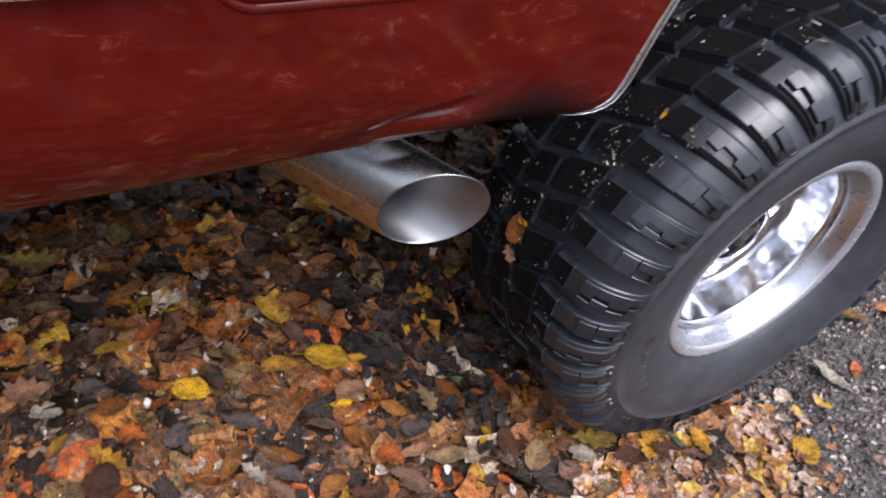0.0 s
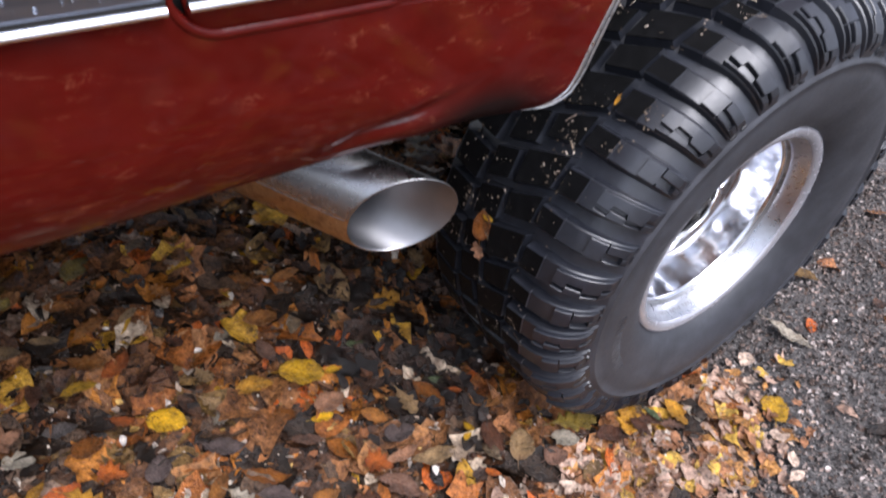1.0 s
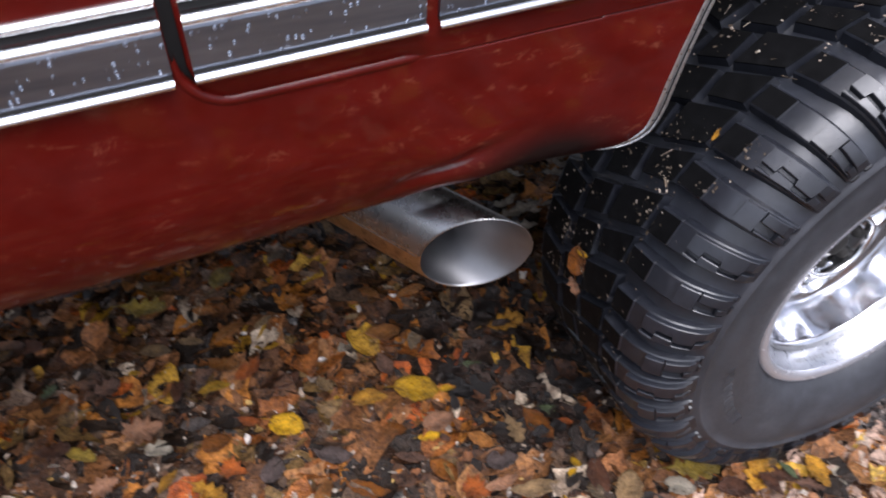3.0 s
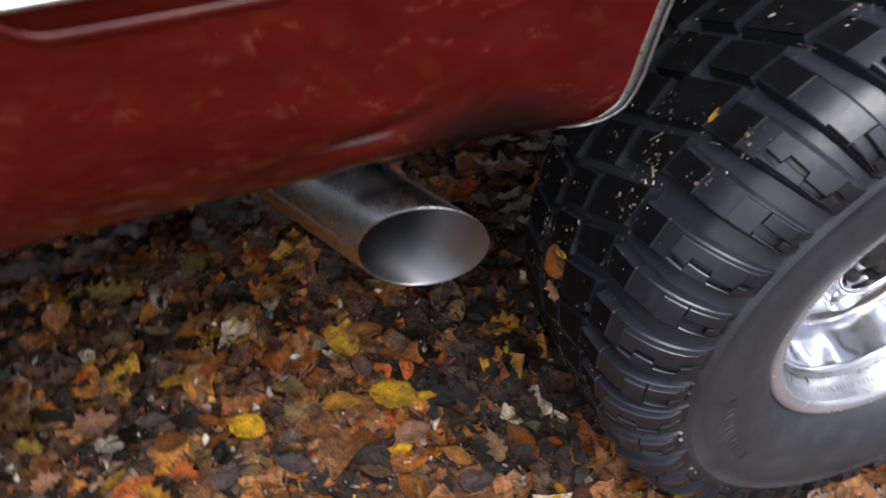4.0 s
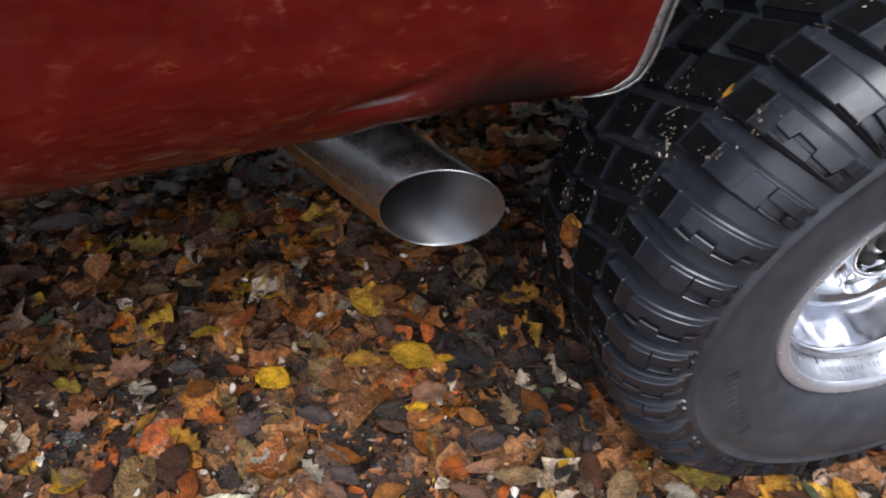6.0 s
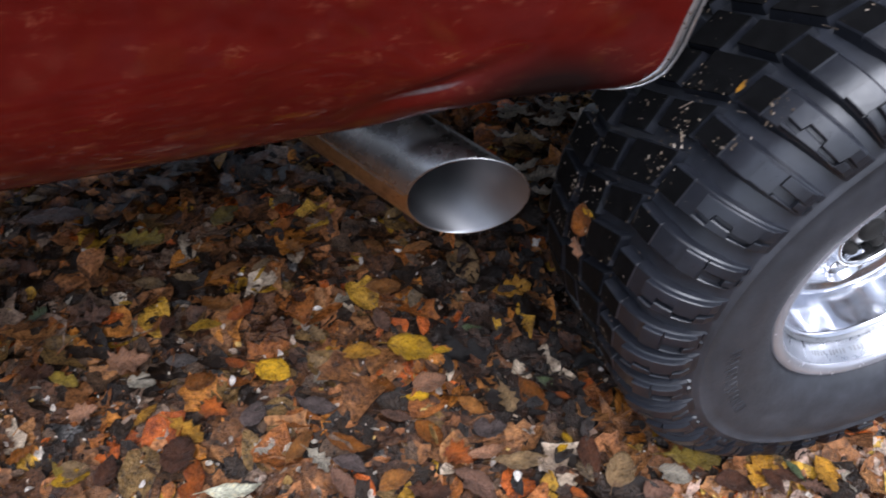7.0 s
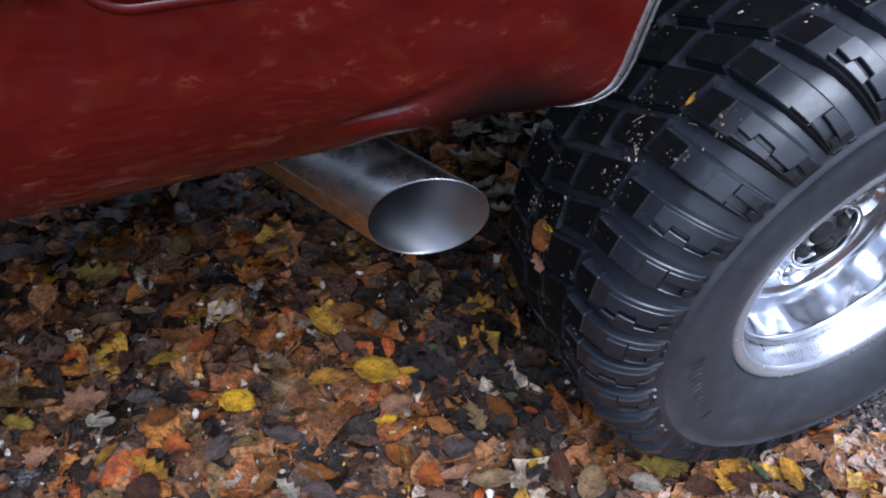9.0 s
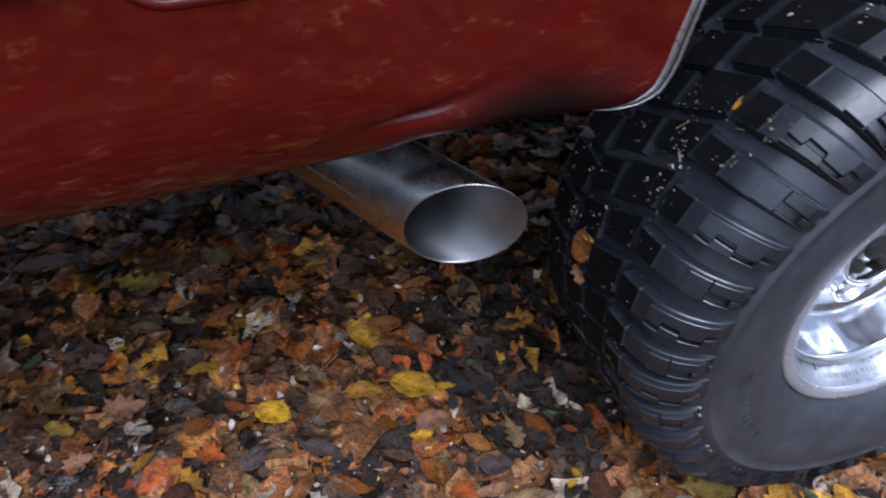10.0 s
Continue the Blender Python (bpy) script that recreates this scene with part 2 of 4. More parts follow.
LITTER = litter("leaf_litter_brown", [
    (0.0, (0.084, 0.038, 0.018)), (0.14, (0.165, 0.076, 0.032)), (0.28, (0.026, 0.016, 0.010)), (0.42, (0.245, 0.108, 0.040)),
    (0.52, (0.320, 0.112, 0.026)), (0.59, (0.110, 0.068, 0.042)), (0.64, (0.340, 0.160, 0.058)), (0.71, (0.420, 0.180, 0.068)),
    (0.78, (0.185, 0.112, 0.038)), (0.83, (0.270, 0.190, 0.140)), (0.86, (0.480, 0.190, 0.032)), (0.905, (0.450, 0.105, 0.017)), (0.94, (0.520, 0.300, 0.030)), (0.966, (0.56, 0.46, 0.35))], 0.20)
BRIGHT = litter("bright_leaves", [(0.0, (0.50, 0.20, 0.03)), (0.16, (0.58, 0.36, 0.05)), (0.26, (0.07, 0.035, 0.018)), (0.36, (0.10, 0.045, 0.02)), (0.55, (0.05, 0.026, 0.014)), (0.72, (0.30, 0.10, 0.03)), (0.80, (0.13, 0.07, 0.035)), (0.95, (0.50, 0.38, 0.22))])
GRIT = litter("grit_and_crumbs", [
    (0.0, (0.075, 0.066, 0.064)), (0.18, (0.150, 0.128, 0.122)), (0.42, (0.250, 0.218, 0.208)), (0.58, (0.20, 0.145, 0.120)),
    (0.70, (0.36, 0.285, 0.255)), (0.82, (0.42, 0.385, 0.375)), (0.95, (0.62, 0.57, 0.55))], 0.5)
MUSH = litter("crushed_wet_leaves", [(0.0, (0.044, 0.028, 0.020)), (0.4, (0.075, 0.040, 0.024)), (0.62, (0.030, 0.022, 0.018)), (0.85, (0.12, 0.055, 0.025)), (0.95, (0.18, 0.095, 0.04))], 0.26)
CHAFF = litter("leaf_chaff", [(0.0, (0.46, 0.32, 0.25)), (0.22, (0.34, 0.16, 0.075)), (0.38, (0.52, 0.41, 0.33)), (0.52, (0.22, 0.125, 0.085)), (0.64, (0.48, 0.24, 0.07)), (0.76, (0.40, 0.285, 0.225)), (0.92, (0.54, 0.35, 0.06))], 0.45)
FLECK = litter("pale_flecks", [(0.0, (0.60, 0.54, 0.47)), (0.35, (0.48, 0.38, 0.30)), (0.6, (0.66, 0.62, 0.58)), (0.85, (0.55, 0.36, 0.10))], 0.3)
# wet leaves coloured near-black for the shade between tyre and exhaust
SHADED = litter("track_leaves", [(0.0, (0.022, 0.014, 0.010)), (0.45, (0.040, 0.022, 0.014)), (0.72, (0.013, 0.010, 0.009)), (0.90, (0.10, 0.040, 0.016)), (0.96, (0.14, 0.10, 0.06))], 0.24)
CRUMB = litter("tread_crumbs", [(0.0, (0.20, 0.16, 0.12)), (0.4, (0.46, 0.40, 0.34)), (0.7, (0.08, 0.06, 0.04))], 0.5)

# ---- mesh helpers ----


def mesh_object(name, bm, mats, parent=None, label="", smooth=True, sharp=0):
    me = bpy.data.meshes.new(name)
    bm.normal_update()
    bm.to_mesh(me)
    bm.free()
    for m in (mats if isinstance(mats, (list, tuple)) else [mats]):
        me.materials.append(m)
    if smooth:
        me.polygons.foreach_set("use_smooth", [True] * len(me.polygons))
        if sharp:
            me.set_sharp_from_angle(angle=radians(sharp))
    ob = new(name, me)
    ob.parent = parent
    if label:
        tagged(ob, label)
    return ob


def part(name, bm, mats, parent, label="", smooth=True, sharp=0):
    return mesh_object(name, bm, mats, parent, label, smooth, sharp)


def grid_faces(bm, rows, closed=False, mat=0):
    """Quads between rows of equally many points."""
    vs = [[bm.verts.new(p) for p in row] for row in rows]
    n = len(vs[0])
    out = []
    for a, b in zip(vs, vs[1:]):
        for j in range(n if closed else n - 1):
            k = (j + 1) % n
            f = bm.faces.new((a[j], a[k], b[k], b[j]))
            f.material_index = mat
            out.append(f)
    return vs


def lathe(bm, profile, steps, centre, mat=0, closed=False):
    """Turns (y, r) points round the axle through centre."""
    cx, cy, cz = centre
    rings = []
    for k in range(steps):
        a = 2 * math.pi * k / steps
        rings.append([(cx + r * math.cos(a), cy + y, cz + r * math.sin(a)) for y, r in profile])
    rings.append(rings[0])
    grid_faces(bm, rings, closed, mat)
    bmesh.ops.remove_doubles(bm, verts=bm.verts, dist=1e-6)


def box(bm, x0, x1, y0, y1, z0, z1, mat=0):
    v = [bm.verts.new((x, y, z)) for x in (x0, x1) for y in (y0, y1) for z in (z0, z1)]
    for q in ((0, 1, 3, 2), (4, 6, 7, 5), (0, 4, 5, 1), (2, 3, 7, 6), (0, 2, 6, 4), (1, 5, 7, 3)):
        bm.faces.new([v[i] for i in q]).material_index = mat


def solid(ob, thickness, offset=-1.0):
    md = ob.modifiers.new("thickness", "SOLIDIFY")
    md.thickness, md.offset = thickness, offset
    return ob


def smoothstep(a, b, x):
    t = min(1.0, max(0.0, (x - a) / (b - a)))
    return t * t * (3 - 2 * t)


# ---- ground ----
AXLE = (0.0, 0.0, 0.411)


def bank(y):
    """The ground dips beside the tyre and rises a little under the car, where the leaves lie deeper."""
    return (0.105 * smoothstep(0.36, 0.80, y) - 0.020 * smoothstep(0.10, 0.32, y)) * (1 - smoothstep(1.15, 1.60, y))


bm = bmesh.new()
edges = [-900, -60, -8] + [-3 + 0.125 * i for i in range(49)] + [8, 60, 900]
grid_faces(bm, [[(x, y, bank(y)) for x in edges] for y in edges])
ground = mesh_object("ground", bm, ASPHALT)
tagged(ground, "dark wet asphalt driveway under fallen leaves", "ground", kind="structure")

# ---- the car ----
car = new("car")
tagged(car, "red off-road car with side exhaust and chrome moulding, parked on leaves", "car")

SIDE_Y = 0.110
GAP_X0, GAP_X1 = -0.880, -0.866
LINE_Z = 0.850
CURVE = 0.046
LEFT_END = -2.45


def rake(x):
    return 0.045 * (x + 0.70)


def arch_x(z):
    """The front edge of the wheel opening, by height."""
    pts = [(0.60, -0.470), (0.672, -0.455), (0.6775, -0.436), (0.686, -0.416), (0.700, -0.402), (0.720, -0.394), (0.750, -0.391),
           (0.790, -0.385), (0.830, -0.378), (0.90, -0.360), (1.00, -0.30), (1.10, -0.22)]
    for (z0, x0), (z1, x1) in zip(pts, pts[1:]):
        if z <= z1:
            return x0 + (x1 - x0) * max(0.0, z - z0) / (z1 - z0)
    return pts[-1][1]


def along_line(pts, x):
    """Straight steps between pairs, flat beyond the ends."""
    if x <= pts[0][0]:
        return pts[0][1]
    for (x0, z0), (x1, z1) in zip(pts, pts[1:]):
        if x <= x1:
            f = (x - x0) / (x1 - x0)
            f = f * f * (3 - 2 * f) * 0.5 + f * 0.5
            return z0 + (z1 - z0) * f
    return pts[-1][1]


REAR_LOW = [(-0.72, 0.655), (-0.66, 0.662), (-0.61, 0.669), (-0.56, 0.671), (-0.52, 0.668), (-0.47, 0.662), (-0.43, 0.657)]


def wave(x, z):
    """Slight unevenness of the sheet metal."""
    return 0.0012 * math.sin(17 * x + 2.0) * math.sin(21 * z)


def side_point(x, s, top=1.25):
    """A point of the body side: s 0 at the lowest inner lip, 1 where the tuck ends, 2 at the given top.
    Ahead of the dent the sill tucks under in one curve; behind it the panel is cut higher and rolls in."""
    k = smoothstep(-0.69, -0.605, x)
    low = along_line(REAR_LOW, x)
    z_left, z_right = 0.771, low + 0.036
    z0 = z_left + (z_right - z_left) * k
    if s <= 1.0:
        a = (1 - s) * math.pi / 2
        yl, zl = 0.088 * (1 - math.cos(a)), 0.627 + 0.144 * (1 - math.sin(a))
        lip = smoothstep(-0.566, -0.522, x)
        if s > 0.4:
            a = (1 - s) / 0.6 * math.pi / 2
            yr, zr = 0.032 * (1 - math.cos(a)), low + 0.036 * (1 - math.sin(a))
        else:
            f = 1 - s / 0.4
            zi = 0.625 + (low + 0.002 - 0.625) * lip
            yr, zr = 0.032 + 0.052 * f - 0.004 * math.sin(math.pi * f) * (1 - lip), low + (zi - low) * f
        y, z = yl + (yr - yl) * k, zl + (zr - zl) * k
    else:
        y, z = 0.0, z0 + (s - 1.0) * (top - z0)
    along = (x +0.649) * 0.955 + (z -0.706) * 0.296
    across = (z -0.706) * 0.955 - (x +0.649) * 0.296
    y += 0.0085 * math.exp(-(along / 0.060) ** 2 - (across / 0.0105) ** 2)
    return (x, SIDE_Y + y + wave(x, z), z + rake(x))


def line_top(x):
    """Height of the cut line below the narrow panel, before the rake."""
    d = max(0.0, x - GAP_X0)
    if d < CURVE:
        return LINE_Z + CURVE - math.sqrt(max(0.0, CURVE ** 2 - (CURVE - d) ** 2))
    return LINE_Z


def panel_low(x):
    """Lower edge of the narrow panel, with its own tighter corner."""
    d = max(0.0, x - GAP_X1)
    turn = 0.034 - math.sqrt(max(0.0, 0.034 ** 2 - (0.034 - d) ** 2)) if d < 0.034 else 0.0
    return LINE_Z + turn + 0.0018 * (1 - smoothstep(-0.71, -0.672, x))


def side_column(x):
    """The whole height of the side, with the same steps as the panel behind the gap up to the cut line."""
    mid = LINE_Z + CURVE
    col = [side_point(x, i / 20) for i in range(21)] + [side_point(x, 1 + i / 66, mid) for i in range(1, 67)]
    return col + [side_point(x, 2, mid + (1.25 - mid) * i / 12) for i in range(1, 13)]


bm = bmesh.new()
xs = [LEFT_END + (GAP_X0 - LEFT_END) * i / 60 for i in range(61)]
grid_faces(bm, [side_column(x) for x in xs])
n_cols = 150
rows = []
for i in range(n_cols + 1):
    u = i / n_cols
    base_x = GAP_X0 + (-0.36 - GAP_X0) * u
    top = line_top(base_x)
    col = []
    for s in [j / 20 for j in range(21)] + [1 + j / 66 for j in range(1, 67)]:
        x = base_x
        for _ in range(6):
            x = GAP_X0 + (arch_x(side_point(x, s, top)[2]) - GAP_X0) * u
        col.append(side_point(x, s, top))
    x, y, z = col.pop()
    fold = 1 - smoothstep(-0.684, -0.670, base_x)
    for out, up in ((0.0, -0.0036), (0.0012, -0.0025), (0.0022, -0.0010), (0.0022, 0.0005), (0.0010, 0.0016), (-0.0010, 0.0022), (-0.0050, 0.0024)):
        col.append((x, y - out * fold, z + up * (fold if up > 0 else 1)))
    rows.append(col)
grid_faces(bm, rows)
bmesh.ops.remove_doubles(bm, verts=bm.verts, dist=1e-5)
side = part("body_side", bm, RED, car, "red lower body side with leaf reflections in its colour and a dented sill")
solid(side, 0.003)
side.modifiers[0].use_rim = False

bm = bmesh.new()
rows = []
for i in range(91):
    u = i / 90
    base_x = GAP_X1 + (-0.36 - GAP_X1) * u
    low = panel_low(base_x)
    fold = 1 - smoothstep(-0.684, -0.670, base_x)
    col = [(base_x, SIDE_Y + 0.0005 + 0.0065 * fold, low + 0.001 * fold), (base_x, SIDE_Y + 0.0015 * fold, low)]
    col += [(base_x, SIDE_Y, low + 0.0015 * fold + 0.0001 + (1.25 - low) * k / 16) for k in range(17)]
    out = []
    for x, y, z in col:
        x2 = GAP_X1 + (arch_x(z + rake(base_x)) - GAP_X1) * u
        out.append((x2, y + wave(x2, z), z + rake(x2)))
    rows.append(out)
first = [(x, y + 0.007, z) for x, y, z in rows[0]]
grid_faces(bm, [first] + rows)
rear = part("rear_panel", bm, RED, car, "red rear quarter panel above the cut line")
solid(rear, 0.003)
rear.modifiers[0].use_rim = False

# dark backing behind the gaps
bm = bmesh.new()
box(bm, -0.95, -0.60, SIDE_Y + 0.012, SIDE_Y + 0.016, 0.80, 1.2)
part("gap_backing", bm, GAP, car, smooth=False)


def strip(name, x0, x1, low, high, proud, mat, label=""):
    """A moulding along the side: a rounded bar."""
    bm = bmesh.new()
    rows = []
    n = max(2, int((x1 - x0) / 0.05))
    prof = [(0.0, 0.0), (0.35, 0.0), (0.68, 0.06), (0.88, 0.20), (1.0, 0.42), (0.97, 0.66), (0.82, 0.86), (0.55, 0.98), (0.0, 1.0)] if mat is CHROME else [(0.0, 0.0), (0.9, 0.0), (1.0, 0.06), (1.0, 0.94), (0.9, 1.0), (0.0, 1.0)]
    for i in range(n + 1):
        x = x0 + (x1 - x0) * i / n
        rows.append([(x, SIDE_Y - 0.0005 - proud * a, low + (high - low) * b + rake(x)) for a, b in prof])
    vs = grid_faces(bm, rows)
    bm.faces.new(list(reversed(vs[0])))
    bm.faces.new(vs[-1])
    return part(name, bm, mat, car, label, smooth=mat is CHROME, sharp=50)


for x0, x1 in ((LEFT_END, GAP_X0 - 0.001), (GAP_X1 + 0.001, -0.672), (-0.660, -0.365)):
    strip("chrome_strip", x0, x1, 0.8745, 0.8835, 0.012, CHROME, "bright chrome moulding strip")
    strip("groove_strip", x0, x1, 0.8836, 0.8869, 0.0066, GAP, "black groove of the moulding")
    strip("moulding_insert", x0, x1, 0.887, 0.9235, 0.007, INSERT, "grey aluminium insert beaded with rain")
    strip("chrome_strip", x0, x1, 0.924, 0.934, 0.012, CHROME, "bright chrome moulding strip")
    strip("groove_strip", x0, x1, 0.9345, 0.9425, 0.004, GAP, "black groove of the moulding")
    strip("chrome_strip", x0, x1, 0.943, 0.951, 0.010, CHROME, "bright chrome moulding strip")


def arch_trim(name, shift, proud, width, mat, label):
    """A bright lip that follows the edge of the wheel opening."""
    bm = bmesh.new()
    rows = []
    zs = [0.6705, 0.672, 0.6735, 0.675, 0.6775, 0.681, 0.686, 0.693, 0.701, 0.712, 0.73, 0.76, 0.80, 0.84, 0.90, 0.97, 1.04, 1.10]
    pts = [Vector((arch_x(z), 0, z)) for z in zs]
    for i, p in enumerate(pts):
        d = (pts[min(i + 1, len(pts) - 1)] - pts[max(i - 1, 0)]).normalized()
        nrm = Vector((d.z, 0, -d.x))
        roll = min(1.0, max(0.0, (0.705 - p.z) / 0.036))
        y_in = SIDE_Y + 0.032 * (1 - math.sqrt(1 - roll * roll))
        row = []
        taper = 0.10 + 0.90 * smoothstep(0.0, 11.0, i)
        for a, b in ((0.0, 0.004), (0.0, -1.0), (0.35, -1.25), (0.65, -1.25), (1.0, -1.0), (1.0, 0.008)):
            q = p + nrm * (shift + width * a) * taper
            y = y_in + (proud * b * taper if b < 0 else b * taper)
            row.append((q.x, y, q.z))
        rows.append(row)
    grid_faces(bm, rows)
    return part(name, bm, mat, car, label)


arch_trim("arch_trim", -0.003, 0.004, 0.007, EDGE_TRIM, "pitted aluminium lip on the wheel opening")
arch_trim("arch_seal", 0.0045, 0.001, 0.005, GAP, "black rubber seal inside the lip")
arch_trim("arch_trim", 0.010, 0.002, 0.0035, EDGE_TRIM, "pitted aluminium lip on the wheel opening")

# the whole side panel with its trim, set to its true size and place
SIDE_LEAN = radians(4)
SIDE_SIZE, SIDE_CENTRE, SIDE_MOVE = 0.94, Vector((-0.60, 0.12, 0.70)), Vector((-0.008, -0.032, 0.025))
for ob in car.children:
    ob.scale = (SIDE_SIZE,) * 3
    ob.rotation_euler.x = SIDE_LEAN
    ob.location = SIDE_CENTRE + SIDE_MOVE - Euler((SIDE_LEAN, 0, 0)).to_matrix() @ SIDE_CENTRE * SIDE_SIZE

# the closed upper body, the wheel house and the floor above the ground
def hull(stations, mat):
    """A closed shell from sections along the car: x, foot height, waist, roof and how far the roof leans in."""
    bm = bmesh.new()
    rows = []
    y0, y1 = SIDE_Y + 0.004, 1.81
    for x, foot, waist, roof, lean in stations:
        rows.append([(x, y0 + 0.03, foot), (x, y0, foot + 0.03), (x, y0, waist), (x, y0 + lean, roof - 0.05), (x, y0 + lean + 0.06, roof),
                     (x, y1 - lean - 0.06, roof), (x, y1 - lean, roof - 0.05), (x, y1, waist), (x, y1, foot + 0.03), (x, y1 - 0.03, foot)])
    vs = grid_faces(bm, rows)
    bm.faces.new(list(reversed(vs[0])))
    bm.faces.new(vs[-1])
    bmesh.ops.recalc_face_normals(bm, faces=bm.faces)
    return part("upper_body", bm, mat, car, "plain red upper body and roof", sharp=40)


hull([(-3.45, 1.255, 1.275, 1.33, 0.02), (-2.35, 1.255, 1.30, 1.38, 0.02), (-1.95, 1.255, 1.34, 1.80, 0.14), (1.15, 1.255, 1.34, 1.80, 0.14), (1.45, 1.255, 1.30, 1.38, 0.04)], RED)
bm = bmesh.new()
box(bm, -0.30, 1.5, SIDE_Y + 0.03, SIDE_Y + 0.05, 1.02, 1.255)
box(bm, 0.62, 1.48, SIDE_Y + 0.03, SIDE_Y + 0.05, 0.90, 1.02)
box(bm, -3.45, 1.48, 1.78, 1.80, 1.06, 1.255)
box(bm, 1.45, 1.47, SIDE_Y + 0.05, 1.78, 1.06, 1.255)
box(bm, -3.45, -3.43, SIDE_Y + 0.05, 1.78, 1.06, 1.255)
part("outer_panel", bm, RED, car, smooth=False)
bm = bmesh.new()
box(bm, -2.4, -0.52, SIDE_Y + 0.10, 1.77, 0.80, 0.84)
box(bm, -0.52, 1.44, 0.36, 1.60, 0.78, 0.82)
box(bm, -0.52, 1.5, SIDE_Y + 0.05, 0.37, 1.06, 1.09)
box(bm, -0.535, -0.515, SIDE_Y + 0.055, 0.40, 0.70, 1.08)
box(bm, -0.52, 0.60, 0.345, 0.365, 0.70, 1.08)
box(bm, -2.6, 1.4, 0.62, 0.70, 0.70, 0.80)
box(bm, -0.04, 0.04, 0.25, 1.60, 0.37, 0.45)
part("underbody", bm, UNDERBODY, car, "grey-brown underbody and wheel house, lightened to bounce light", smooth=False)

# ---- exhaust ----


def exhaust():
    c = Vector((-0.586, 0.1326, 0.5527))
    axis = Vector((0.49, -0.868, -0.015)).normalized()
    nrm = Vector((-0.34, -1.0, -0.183)).normalized()
    r = 0.0594
    side_v = axis.cross(Vector((0, 0, 1))).normalized()
    up_v = side_v.cross(axis).normalized()
    # oval section, wider than high
    def ring(rad, back, cut):
        out = []
        for k in range(64):
            a = 2 * math.pi * k / 64
            p = c + side_v * math.cos(a) * rad * 0.76 + up_v * math.sin(a) * rad * 1.10
            if cut:
                p = p - axis * ((p - c).dot(nrm) / axis.dot(nrm))
            out.append(tuple(p - axis * back))
        return out
    bm = bmesh.new()
    grid_faces(bm, [ring(r, 0.55, False), ring(r, 0.30, False), ring(r, 0.16, False), ring(r, 0.002, True), ring(r - 0.0006, 0.0, True),
                    ring(r - 0.0014, 0.0, True)], closed=True)
    bm.normal_update()
    for f in bm.faces:
        q = f.calc_center_median() - c
        a = math.degrees(math.atan2(q.dot(up_v) / 1.10, q.dot(side_v) / 0.76))
        # lower sector takes the painted leaf reflection
        if -130 < a < -2:
            f.material_index = 1
    pipe = part("exhaust_tip", bm, [STEEL, LEAF_STEEL], car, "slash-cut stainless exhaust tip, leaf reflection painted brown underneath")
    bm = bmesh.new()
    rows = []
    for a, rad in ((-4.2, r - 0.001), (-3.4, r + 0.0007), (-2.6, r + 0.0007), (-1.8, r - 0.001)):
        a = radians(a)
        p = c + side_v * math.cos(a) * rad * 0.76 + up_v * math.sin(a) * rad * 1.10
        p = p - axis * ((p - c).dot(nrm) / axis.dot(nrm))
        rows.append([tuple(p - axis * back) for back in (0.003, 0.1, 0.3, 0.5)])
    grid_faces(bm, rows)
    part("seam", bm, STEEL, pipe, "bright welded seam")
    bm = bmesh.new()
    grid_faces(bm, [ring(r - 0.0014, 0.0, True), ring(r - 0.003, 0.004, True), ring(r - 0.003, 0.16, True), ring(r - 0.003, 0.30, False)], closed=True)
    vs = [bm.verts.new(p) for p in ring(r - 0.003, 0.30, False)]
    bm.faces.new(vs)
    bm.faces.ensure_lookup_table()
    bm.faces[-1].material_index = 1
    part("inner_wall", bm, [TIP_INSIDE, BLACK], pipe, "brushed grey inside of the tip")


exhaust()

# ---- wheel ----
LUGS = 42


def crown(y):
    """Radius of the tread face across the tyre."""
    m = (y - 0.135) / 0.135
    return 0.4125 - 0.004 * m * m - 0.012 * max(0.0, (0.045 - y) / 0.045) ** 1.5


